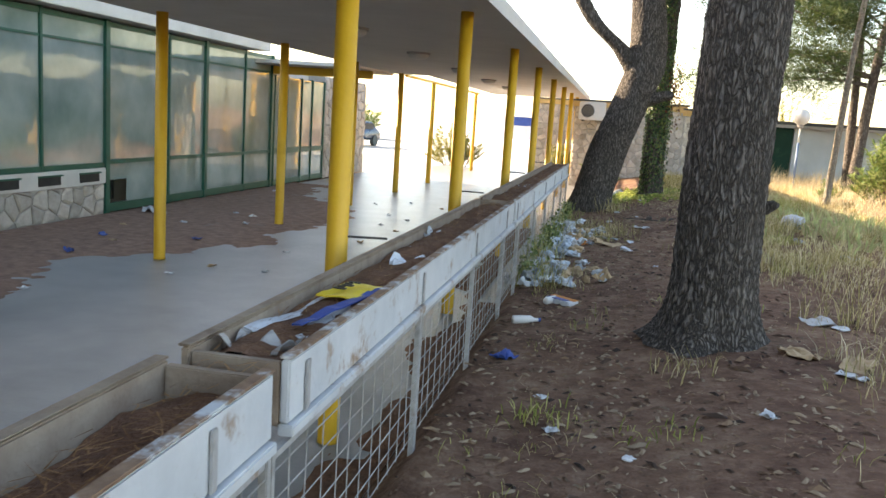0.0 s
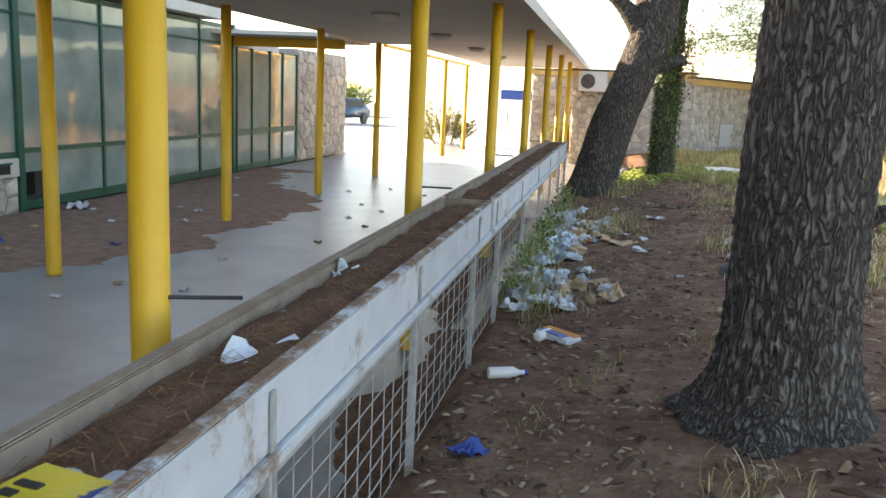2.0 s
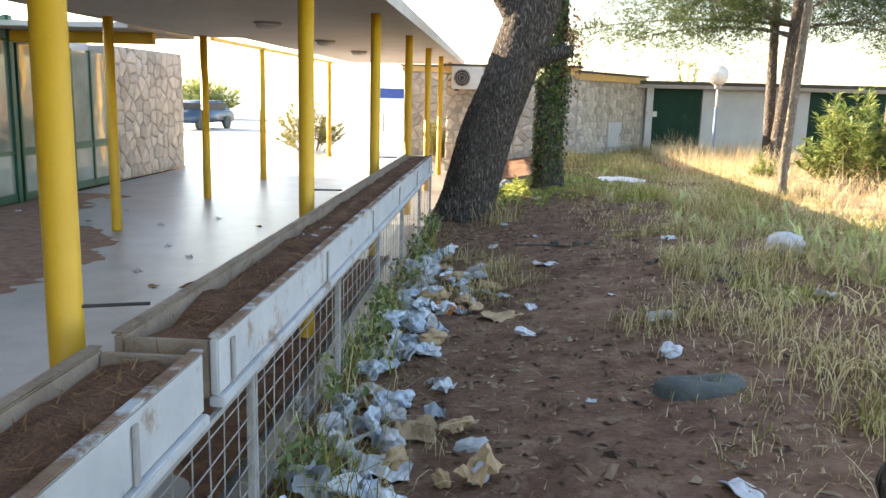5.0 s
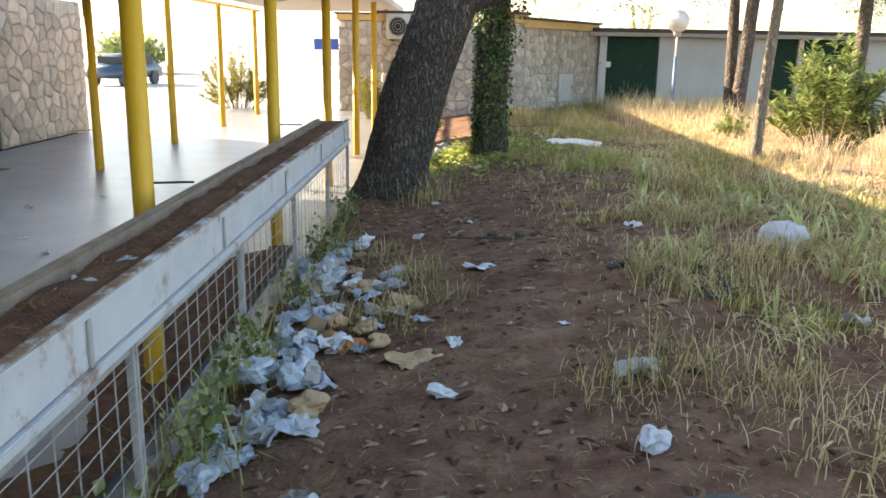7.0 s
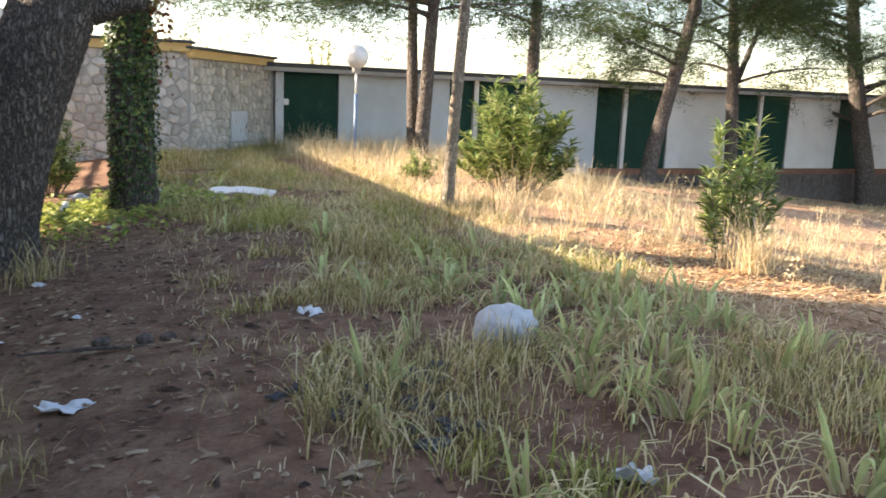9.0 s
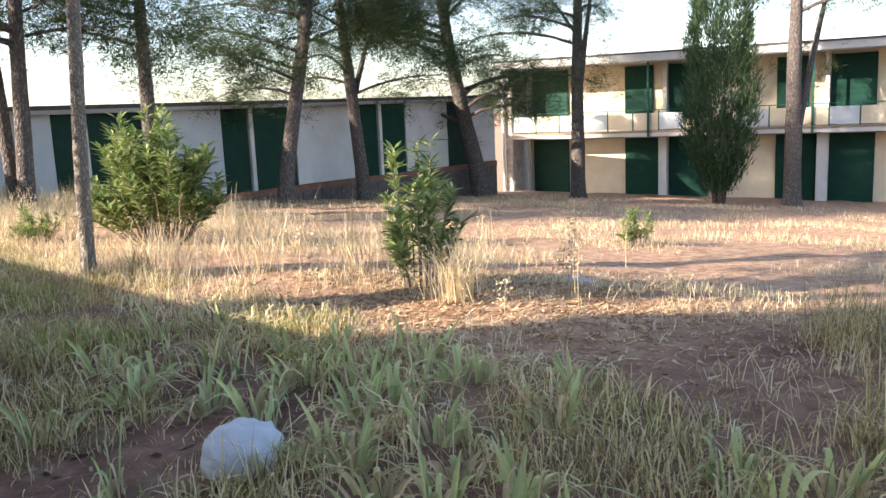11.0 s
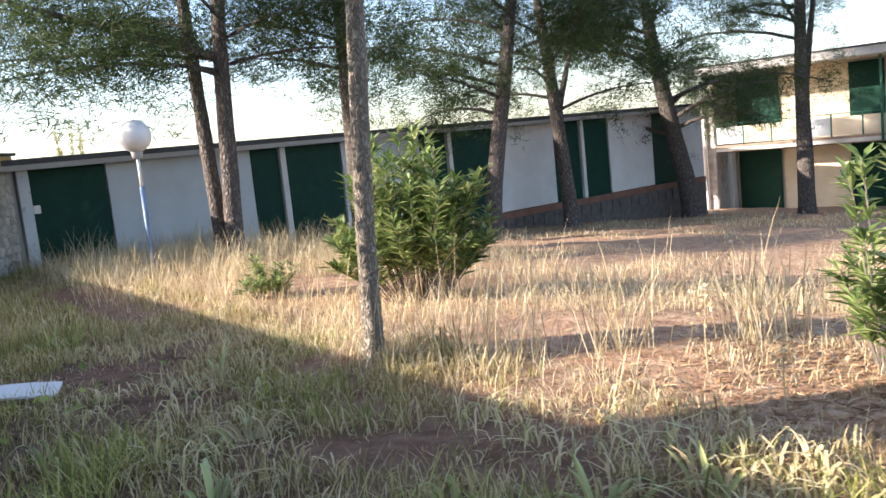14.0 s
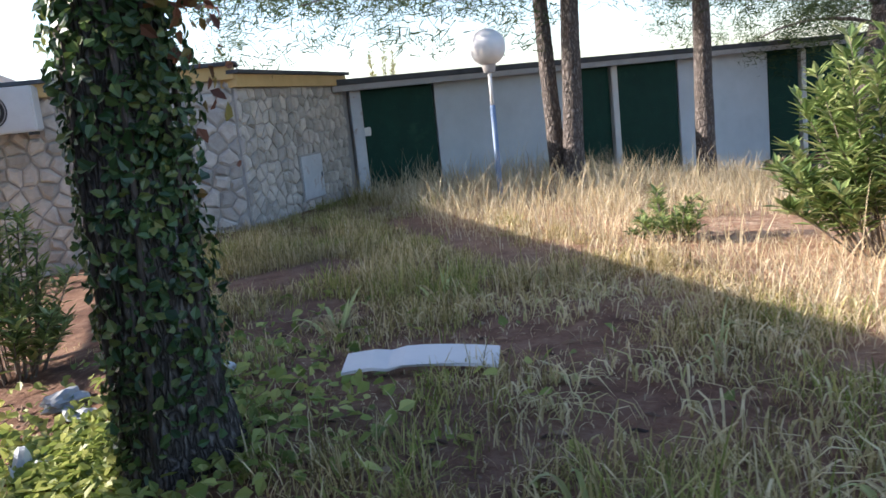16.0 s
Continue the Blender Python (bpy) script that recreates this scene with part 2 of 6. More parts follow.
# ---------------------------------------------------------------- more materials
M_GROUT = material("dark_joint", (0.05, 0.045, 0.04), (0.09, 0.08, 0.07), 10, 0.95, bump=0.3)
M_CLEAN = material("white_plaster", (0.44, 0.47, 0.48), (0.54, 0.57, 0.58), 1.2, 0.8, bump=0.15)
M_RUSTRIM = material("rusted_rim", (0.16, 0.085, 0.05), (0.3, 0.19, 0.12), 9, 0.9, bump=0.5, stain=(0.52, 0.53, 0.53), stain_scale=7, stain_at=0.5)
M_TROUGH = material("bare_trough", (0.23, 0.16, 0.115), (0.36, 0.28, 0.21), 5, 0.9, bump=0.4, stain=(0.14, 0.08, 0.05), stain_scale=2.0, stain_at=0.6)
M_WIRE = material("white_wire", (0.24, 0.23, 0.22), (0.42, 0.41, 0.4), 12, 0.55, bump=0.1, stain=(0.2, 0.11, 0.06), stain_scale=9, stain_at=0.6)
M_BRICKRED = material("red_plinth_render", (0.16, 0.075, 0.05), (0.24, 0.12, 0.08), 4, 0.9, bump=0.3)
# plinth stone with the shade at the wall's foot put into its colour
M_PLINTH = material("shade_dark_plinth", (0.07, 0.06, 0.052), (0.15, 0.13, 0.115), 5, 0.95, bump=0.5)
M_GRAY = material("grey_plastic", (0.3, 0.28, 0.26), (0.38, 0.36, 0.34), 4, 0.6, bump=0.1)
M_ACWHITE = material("appliance_white", (0.62, 0.61, 0.58), (0.72, 0.7, 0.67), 3, 0.5, bump=0.05)
M_BLACK = material("black_plastic", (0.012, 0.012, 0.012), (0.03, 0.03, 0.03), 6, 0.6, bump=0.1)
M_BLUE = material("blue_paint", (0.02, 0.05, 0.22), (0.03, 0.08, 0.3), 6, 0.5, bump=0.1)
M_PAPER = material("white_paper", (0.4, 0.42, 0.44), (0.58, 0.59, 0.6), 8, 0.7, bump=0.3, fine=20, object_random=0.35, stain=(0.4, 0.36, 0.3), stain_scale=4, stain_at=0.62)
M_TAN = material("tan_card", (0.3, 0.2, 0.11), (0.44, 0.31, 0.18), 6, 0.85, bump=0.3, object_random=0.25)
M_ORANGE = material("orange_card", (0.5, 0.16, 0.03), (0.62, 0.24, 0.05), 6, 0.7, bump=0.2)
M_YELLOWBAG = material("yellow_film", (0.7, 0.5, 0.03), (0.82, 0.62, 0.06), 4, 0.35, bump=0.3, fine=12)
M_PAVE = material("pale_paving", (0.4, 0.38, 0.35), (0.52, 0.5, 0.46), 1.5, 0.85, bump=0.2, stain=(0.3, 0.27, 0.23), stain_scale=0.4)
M_CARBLUE = material("car_paint", (0.05, 0.08, 0.12), (0.06, 0.1, 0.14), 2, 0.25, 0.3, bump=0)
M_RUBBER = material("weathered_rubber", (0.05, 0.06, 0.055), (0.1, 0.11, 0.1), 6, 0.85, bump=0.5, fine=30, stain=(0.12, 0.1, 0.07), stain_scale=3)


def glass_material():
    """Dusty, lightly mirrored glazing."""
    m = bpy.data.materials.new("dusty_glass")
    m.use_nodes = True
    n, l = m.node_tree.nodes, m.node_tree.links
    b = n["Principled BSDF"]
    co = n.new("ShaderNodeTexCoord")
    no = n.new("ShaderNodeTexNoise")
    no.inputs["Scale"].default_value, no.inputs["Detail"].default_value = 1.2, 7
    l.new(co.outputs["Object"], no.inputs["Vector"])
    ra = n.new("ShaderNodeValToRGB")
    ra.color_ramp.elements[0].position, ra.color_ramp.elements[1].position = 0.3, 0.75
    ra.color_ramp.elements[0].color, ra.color_ramp.elements[1].color = (0.15, 0.215, 0.2, 1), (0.33, 0.39, 0.365, 1)
    l.new(no.outputs["Fac"], ra.inputs["Fac"])
    l.new(ra.outputs["Color"], b.inputs["Base Color"])
    b.inputs["Roughness"].default_value = 0.05
    b.inputs["IOR"].default_value = 1.75
    nb = n.new("ShaderNodeTexNoise")
    nb.inputs["Scale"].default_value = 1.5
    l.new(co.outputs["Object"], nb.inputs["Vector"])
    bp = n.new("ShaderNodeBump")
    bp.inputs["Strength"].default_value, bp.inputs["Distance"].default_value = 0.12, 0.05
    l.new(nb.outputs["Fac"], bp.inputs["Height"])
    l.new(bp.outputs["Normal"], b.inputs["Normal"])
    return m


M_GLASS = glass_material()


def ground_material():
    """Trodden red earth by the path, straw-strewn pinkish soil out in the field; the dark tone also paints in the
    bank's shade.
    """
    m = bpy.data.materials.new("ground_soil")
    m.use_nodes = True
    n, l = m.node_tree.nodes, m.node_tree.links
    b = n["Principled BSDF"]
    co = n.new("ShaderNodeTexCoord")

    def noise_ramp(scale, stops, detail=7):
        no = n.new("ShaderNodeTexNoise")
        no.inputs["Scale"].default_value, no.inputs["Detail"].default_value = scale, detail
        no.inputs["Roughness"].default_value = 0.7
        l.new(co.outputs["Object"], no.inputs["Vector"])
        ra = n.new("ShaderNodeValToRGB")
        while len(ra.color_ramp.elements) < len(stops):
            ra.color_ramp.elements.new(0.5)
        for e, (p, c) in zip(ra.color_ramp.elements, stops):
            e.position, e.color = p, rgb(c)
        l.new(no.outputs["Fac"], ra.inputs["Fac"])
        return ra.outputs["Color"]

    earth = noise_ramp(5.0, [(0.3, (0.06, 0.03, 0.02)), (0.5, (0.135, 0.073, 0.048)), (0.7, (0.22, 0.14, 0.095))])
    field = noise_ramp(7.0, [(0.3, (0.2, 0.102, 0.06)), (0.5, (0.38, 0.235, 0.142)), (0.7, (0.54, 0.4, 0.265))])
    patch = noise_ramp(0.7, [(0.42, (0, 0, 0)), (0.62, (1, 1, 1))])
    sep = n.new("ShaderNodeSeparateXYZ")
    l.new(co.outputs["Object"], sep.inputs["Vector"])
    # x and y limits keep the soil dark as far as the shadow edge
    mr = n.new("ShaderNodeMapRange")
    mr.inputs["From Min"].default_value, mr.inputs["From Max"].default_value = 3.3, 5.2
    l.new(sep.outputs["X"], mr.inputs["Value"])
    ad = n.new("ShaderNodeMath")
    ad.operation = "MULTIPLY_ADD"
    l.new(patch, ad.inputs[0])
    ad.inputs[1].default_value = 0.22
    my = n.new("ShaderNodeMapRange")
    my.inputs["From Min"].default_value, my.inputs["From Max"].default_value = 11.8, 13.2
    l.new(sep.outputs["Y"], my.inputs["Value"])
    mul = n.new("ShaderNodeMath")
    mul.operation = "MULTIPLY"
    l.new(mr.outputs["Result"], mul.inputs[0])
    l.new(my.outputs["Result"], mul.inputs[1])
    l.new(mul.outputs["Value"], ad.inputs[2])
    ad.use_clamp = True
    mx = n.new("ShaderNodeMix")
    mx.data_type = "RGBA"
    l.new(ad.outputs["Value"], mx.inputs["Factor"])
    l.new(earth, mx.inputs["A"])
    l.new(field, mx.inputs["B"])
    l.new(mx.outputs["Result"], b.inputs["Base Color"])
    b.inputs["Roughness"].default_value = 0.95
    b.inputs["Specular IOR Level"].default_value = 0.15
    nb = n.new("ShaderNodeTexNoise")
    nb.inputs["Scale"].default_value, nb.inputs["Detail"].default_value = 28, 6
    l.new(co.outputs["Object"], nb.inputs["Vector"])
    bp = n.new("ShaderNodeBump")
    bp.inputs["Strength"].default_value, bp.inputs["Distance"].default_value = 0.8, 0.03
    l.new(nb.outputs["Fac"], bp.inputs["Height"])
    l.new(bp.outputs["Normal"], b.inputs["Normal"])
    return m


bpy.data.objects["ground"].data.materials[0] = ground_material()

# ---------------------------------------------------------------- pine litter blown over the slab


def litter_edge(y):
    return -5.0 + 0.55 * math.sin(y * 0.55 + 0.4) + 0.35 * math.sin(y * 1.3) - 0.28 * max(0.0, y - 14.5) + 0.1 * max(0.0, 9 - y) * -0.6


def build_floor_litter():
    for kind in (0, 1, 2):
        bm = bmesh.new()
        if kind == 0:
            xs = [-8.05 + 0.09 * i for i in range(46)]
            ys = [-3 + 0.12 * i for i in range(195)]
        elif kind == 2:
            xs = [-2.2 + 0.07 * i for i in range(17)]
            ys = [-2.5 + 0.1 * i for i in range(112)]
        else:
            xs = [-3.75 + 0.07 * i for i in range(36)]
            ys = [8.6 + 0.1 * i for i in range(75)]

        def z(x, y):
            n1 = noise.noise(Vector((x * 1.1, y * 1.1, 5))) * 0.5 + noise.noise(Vector((x * 4, y * 4, 2))) * 0.25 + noise.noise(Vector((x * 12, y * 12, 8))) * 0.12
            if kind == 0:
                d = (litter_edge(y) - x) * 0.8 + n1 * 0.7
            elif kind == 2:
                d = (x + 1.5) * 1.5 + n1 * 0.9
            else:
                mid = -1.2 - 2.0 * math.exp(-((y - 13.4) / 1.7) ** 2) - 0.95 * math.exp(-((y - 9.8) / 1.2) ** 2)
                d = (x - mid) * 0.9 + n1 * 0.5
            return FLOOR_Z - (0.006 if kind == 0 else 0.02) + (0.026 if kind == 0 else 0.045) * max(-0.8, min(1.0, d * 2.2)) + 0.012 * n1
        grid = [[bm.verts.new((x, y, z(x, y))) for y in ys] for x in xs]
        for i in range(len(xs) - 1):
            for j in range(len(ys) - 1):
                bm.faces.new((grid[i][j], grid[i + 1][j], grid[i + 1][j + 1], grid[i][j + 1]))
        whole("pine_litter", bm, M_DRIFT if kind == 0 else M_LITTER, "brown pine needles and dirt drifted over the concrete slab", "litter", "stuff", True)


build_floor_litter()

# ---------------------------------------------------------------- the planter troughs on the fence
PX0, PX1, PTOP, PBOT = -1.22, -0.87, 0.77, 0.55


def trough(y0, y1):
    p = thing("planter_trough", "long white peeling planter trough set on the wire fence", "planter", (0, y0, PBOT), group="planter troughs on the fence")
    h, ln = PTOP - PBOT, y1 - y0
    part("front_board", box(PX1 - 0.03, 0, 0.025, PX1, ln, h, 0.006), M_WHITE, p)
    part("front_lip", box(PX1 - 0.035, 0, -0.015, PX1 + 0.018, ln, 0.021, 0.005), M_WHITE, p)
    part("front_rim", box(PX1 - 0.036, 0, h + 0.002, PX1 + 0.006, ln, h + 0.012, 0.004), M_RUSTRIM, p, "rusted and flaking top edge")
    part("back_board", box(PX0, 0, 0, PX0 + 0.03, ln, h, 0.006), M_TROUGH, p, "bare weathered inner board")
    part("back_rim", box(PX0 - 0.012, 0, h + 0.002, PX0 + 0.034, ln, h + 0.01, 0.004), M_TROUGH, p)
    part("end_board", box(PX0 + 0.034, 0.0, 0.02, PX1 - 0.034, 0.03, h - 0.01, 0.004), M_TROUGH, p)
    part("end_board", box(PX0 + 0.034, ln - 0.03, 0.02, PX1 - 0.034, ln, h - 0.01, 0.004), M_TROUGH, p)
    part("bottom", box(PX0 + 0.034, 0.034, 0.0, PX1 - 0.034, ln - 0.034, 0.018), M_TROUGH, p)
    y = 0.12
    while y < ln:
        part("strap", box(PX1 + 0.003, y, 0.03, PX1 + 0.011, y + 0.03, h - 0.03, 0.002), M_WIRE, p)
        y += 1.6
    # the earth inside, heaped and uneven
    bm = bmesh.new()
    nx, ny = 8, max(8, int(ln / 0.07))
    rows = []
    for i in range(nx + 1):
        row = []
        for j in range(ny + 1):
            x = PX0 + 0.036 + (PX1 - PX0 - 0.072) * i / nx
            y = 0.04 + (ln - 0.08) * j / ny
            w = Vector((x * 6, (y + y0) * 3, 0))
            low_end = 0.75 if y0 < 0 else 1.0
            z = PBOT + 0.195 * low_end + 0.035 * noise.noise(w) + 0.014 * noise.noise(w * 4.2) - 0.03 * abs(2 * i / nx - 1) ** 2
            row.append(bm.verts.new((x, y + y0, z)))
        rows.append(row)
    for i in range(nx):
        for j in range(ny):
            bm.faces.new((rows[i][j], rows[i + 1][j], rows[i + 1][j + 1], rows[i][j + 1]))
    whole("planter_soil", bm, M_LITTER, "dry red-brown pine needles heaped in the trough", "soil", "stuff", True)


for a, b in ((-3.2, 2.1), (2.22, 7.66), (7.8, 16.4)):
    trough(a, b)


def needle_scatter():
    """Loose needles lying on the trough soil."""
    rng = random.Random(4)
    vs, fs = [], []
    for _ in range(5200):
        y = rng.uniform(-1.5, 16.2)
        x = rng.uniform(PX0 + 0.05, PX1 - 0.05)
        z = PTOP - 0.05 + rng.uniform(-0.01, 0.035) - (0.035 if y < 2.1 else 0)
        an, ln, up = rng.uniform(0, 6.28), rng.uniform(0.05, 0.12), rng.uniform(-0.02, 0.03)
        d = Vector((math.cos(an), math.sin(an), 0)) * ln
        if not PX0 + 0.04 < x + d.x < PX1 - 0.04:
            d.x = -d.x * 0.4
        s = Vector((-math.sin(an), math.cos(an), 0)) * 0.0022
        k = len(vs)
        vs += [(x - s.x, y - s.y, z), (x + s.x, y + s.y, z), (x + d.x, y + d.y, z + up)]
        fs.append((k, k + 1, k + 2))
    me = bpy.data.meshes.new("loose_needles")
    me.from_pydata(vs, [], fs)
    me.materials.append(island_material("dry_needles", [(0.14, 0.06, 0.022), (0.3, 0.145, 0.055), (0.46, 0.26, 0.115)], 0.8, 0.0))
    tagged(new("loose_needles", me), "loose dry pine needles lying in the trough", "needles", "", "stuff")


needle_scatter()

# wire fence under the troughs


def fence_panel(y0, y1):
    f = thing("fence_panel", "white rusty welded-wire fence panel under the planter", "fence", (0, y0, 0), group="fence panels under the planter")
    ln, z0, z1, x = y1 - y0, -0.15, PBOT - 0.02, PX1 - 0.012
    for y in (0.0, ln):
        part("post", box(x - 0.014, y - 0.014, z0 - 0.12, x + 0.014, y + 0.014, z1, 0.003), M_WIRE, f)
    part("top_bar", box(x - 0.01, 0.02, z1 - 0.03, x + 0.01, ln - 0.02, z1 - 0.01), M_WIRE, f)
    bm = bmesh.new()
    n = max(2, round(ln / 0.15))
    for i in range(1, n):
        y = ln * i / n
        put_tube(bm, [(x, y, z0 + 0.02), (x + 0.004 * math.sin(i * 2.1), y, 0.2), (x, y, z1)], [0.0026] * 3, 5)
    for k in range(7):
        z = z0 + 0.05 + k * (z1 - z0 - 0.06) / 6.6
        put_tube(bm, [(x + 0.007, 0, z), (x + 0.007, ln * 0.5, z + 0.006 * math.sin(k)), (x + 0.007, ln, z)], [0.0026] * 3, 5)
    part("wire_mesh", bm, M_WIRE, f)


FENCE_Y = [-1.6, 0.3, 2.1, 3.97, 5.55, 7.1, 8.2, 9.9, 11.5, 13.1, 14.8, 16.35]
for a, b in zip(FENCE_Y, FENCE_Y[1:]):
    fence_panel(a + 0.016, b - 0.016)

# tie rods from the posts to the planter


def tie_rod(y):
    whole("tie_rod", tube([(-1.5 + 0.05, y, 0.8), (-1.24, y + 0.12, 0.79)], [0.007, 0.007], 8), M_BLACK, "thin dark iron rod bracing a yellow post to the planter", "rod", group="tie rods")


for y in POST_R[1:5]:
    tie_rod(y)

# ---------------------------------------------------------------- ceiling lamps


def ceiling_lamp(y):
    lamp = thing("ceiling_lamp", "oval grey plastic bulkhead lamp on the canopy ceiling", "lamp", (-3.24, y, CEIL), group="canopy ceiling lamps")
    part("base", tube([(0, 0, 0), (0, 0, -0.03)], [0.19, 0.19], 24), M_GRAY, lamp, smooth=False)
    part("diffuser", tube([(0, 0, -0.032), (0, 0, -0.07), (0, 0, -0.1), (0, 0, -0.115)], [0.165, 0.16, 0.12, 0.04], 24), M_ACWHITE, lamp, "dull unlit diffuser", smooth=True)


for y in (9.9, 13.3, 16.95, 20.8, 24.5):
    ceiling_lamp(y)

# ---------------------------------------------------------------- the glazed wall
GX = -8.12


def cells(w, h, size, rng):
    """Irregular stone outlines that fill a w by h panel."""
    nx, ny = max(1, round(w / size)), max(1, round(h / size / 0.85))
    seeds = []
    for i in range(-1, nx + 1):
        for j in range(-1, ny + 1):
            seeds.append(((i + 0.5 + rng.uniform(-0.42, 0.42) + 0.25 * (j % 2)) * w / nx, (j + 0.5 + rng.uniform(-0.36, 0.36)) * h / ny))
    out = []
    for a in seeds:
        poly = [(0, 0), (w, 0), (w, h), (0, h)]
        for b in seeds:
            if b is a or abs(b[0] - a[0]) > 3 * size or abs(b[1] - a[1]) > 3 * size:
                continue
            mx, my, dx, dy = (a[0] + b[0]) / 2, (a[1] + b[1]) / 2, b[0] - a[0], b[1] - a[1]
            res = []
            for p, q in zip(poly, poly[1:] + poly[:1]):
                sp, sq = (p[0] - mx) * dx + (p[1] - my) * dy, (q[0] - mx) * dx + (q[1] - my) * dy
                if sp <= 0:
                    res.append(p)
                if sp * sq < 0:
                    k = sp / (sp - sq)
                    res.append((p[0] + k * (q[0] - p[0]), p[1] + k * (q[1] - p[1])))
            poly = res
            if len(poly) < 3:
                break
        if len(poly) >= 3:
            area = abs(sum(p[0] * q[1] - q[0] * p[1] for p, q in zip(poly, poly[1:] + poly[:1]))) / 2
            if area > 0.12 * size * size:
                out.append(poly)
    return out


def lay_stones(parent, w, h, size, seed, m, top=None):
    """Rubble stones on a wall face; local x along, y up the wall, z out of it."""
    rng = random.Random(seed)
    for poly in cells(w, h, size, rng):
        cx, cy = sum(p[0] for p in poly) / len(poly), sum(p[1] for p in poly) / len(poly)
        if top and cy > top(cx) - 0.06:
            continue
        gap = 0.009
        bm = bmesh.new()
        rings = []
        for inset, z in ((gap, 0.0), (gap + 0.004, 0.02), (gap + 0.03, 0.034 + rng.uniform(-0.006, 0.014))):
            ring = []
            for p in poly:
                d = math.hypot(p[0] - cx, p[1] - cy) + 1e-6
                k = max(0.25, 1 - inset * 1.5 / d)
                y = cy + (p[1] - cy) * k
                if top:
                    y = min(y, top(cx + (p[0] - cx) * k) - 0.004)
                ring.append(bm.verts.new((cx + (p[0] - cx) * k, y, z)))
            rings.append(ring)
        for r0, r1 in zip(rings, rings[1:]):
            for i in range(len(poly)):
                bm.faces.new((r0[i], r0[(i + 1) % len(poly)], r1[(i + 1) % len(poly)], r1[i]))
        bm.faces.new(rings[-1])
        ob = new("stone", mesh_of("stone", bm, M_STONE))
        ob.parent = parent
        ob.matrix_local = m


def face_along_y(x, y0, z0):
    """A wall face that looks to +x, running along +y."""
    return Matrix(((0, 0, 1, x), (1, 0, 0, y0), (0, 1, 0, z0), (0, 0, 0, 1)))


def glazing():
    w = tagged(new("wall_west"), "glazed wall in dark green metal frames with dusty panes", "wall", "", "structure")
    mull = [-4.3, -2.4, -0.5, 1.4, 3.3, 5.2, 7.1, 9.0, 10.68, 12.25, 14.2, 15.58, 17.4, 18.85]
    bot = FLOOR_Z
    for i, y in enumerate(mull):
        big = i % 2 == 1
        wd = 0.06 if big else 0.03
        part("mullion", box(GX - 0.06, y - wd, bot if y > 12 else 0.34, GX + (0.05 if big else 0.03), y + wd, 2.68, 0.006), M_FRAME, w)
    for (a, b), i in zip(zip(mull, mull[1:]), range(99)):
        low = a > 12
        wa, wb = (0.06 if i % 2 == 1 else 0.03), (0.03 if i % 2 == 1 else 0.06)
        part("top_rail", box(GX - 0.04, a + wa, 2.58, GX + 0.02, b - wb, 2.66, 0.004), M_FRAME, w)
        part("upper_rail", box(GX - 0.04, a + wa, 2.26, GX + 0.02, b - wb, 2.3, 0.004), M_FRAME, w)
        z0 = 0.36
        if low:
            part("mid_rail", box(GX - 0.04, a + wa, 0.39, GX + 0.03, b - wb, 0.46, 0.005), M_FRAME, w)
            part("bottom_rail", box(GX - 0.04, a + wa, bot + 0.03, GX + 0.03, b - wb, bot + 0.17, 0.005), M_FRAME, w)
            z0 = 0.46
            if 12 < a < 13:
                part("pane", box(GX - 0.014, a + wa + 0.55, bot + 0.17, GX - 0.004, b - wb, 0.39), M_GLASS, w)
                part("broken_opening", box(GX - 0.3, a + wa, bot + 0.17, GX - 0.28, a + wa + 0.6, 0.39), M_BLACK, w, "dark hole of a broken pane")
                part("pane", box(GX - 0.014, a + wa, 0.12, GX - 0.004, a + wa + 0.55, 0.39), M_GLASS, w)
            else:
                part("pane", box(GX - 0.014, a + wa, bot + 0.17, GX - 0.004, b - wb, 0.39), M_GLASS, w)
        else:
            part("sill_rail", box(GX - 0.04, a + wa, 0.34, GX + 0.03, b - wb, 0.42, 0.005), M_FRAME, w)
            z0 = 0.42
        part("pane", box(GX - 0.014, a + wa, z0, GX - 0.004, b - wb, 2.26), M_GLASS, w)
        part("pane", box(GX - 0.014, a + wa, 2.3, GX - 0.004, b - wb, 2.58), M_GLASS, w)
    # lower glazed screen beyond
    for y in (19.05, 19.83, 20.82, 21.58, 22.5):
        part("mullion", box(GX - 0.06, y - 0.03, bot, GX + 0.03, y + 0.03, 2.25, 0.005), M_FRAME, w)
    for a, b in ((19.05, 19.83), (19.83, 20.82), (20.82, 21.58), (21.58, 22.5)):
        part("mid_rail", box(GX - 0.04, a + 0.03, 0.36, GX + 0.02, b - 0.03, 0.5, 0.005), M_FRAME, w)
        part("bottom_rail", box(GX - 0.04, a + 0.03, bot + 0.02, GX + 0.02, b - 0.03, bot + 0.16, 0.005), M_FRAME, w)
        part("pane", box(GX - 0.014, a + 0.03, bot + 0.16, GX - 0.004, b - 0.03, 0.36), M_GLASS, w)
        part("pane", box(GX - 0.014, a + 0.03, 0.5, GX - 0.004, b - 0.03, 2.22), M_GLASS, w)
    # rubble dado with vents
    s = tagged(new("wall_dado"), "low rubble-stone base wall with a pale coping and vents", "wall", "", "structure")
    part("core", box(GX - 0.25, -6, FLOOR_Z, GX, 12.19, 0.08), M_MORTAR, s)
    part("coping", box(GX - 0.25, -6, 0.083, GX + 0.05, 12.19, 0.335, 0.008), M_PALE, s)
    for y in (6.1, 7.3, 8.5, 9.65, 10.55, 11.5):
        part("vent", box(GX + 0.052, y, 0.13, GX + 0.058, y + 0.5, 0.26), M_BLACK, s)
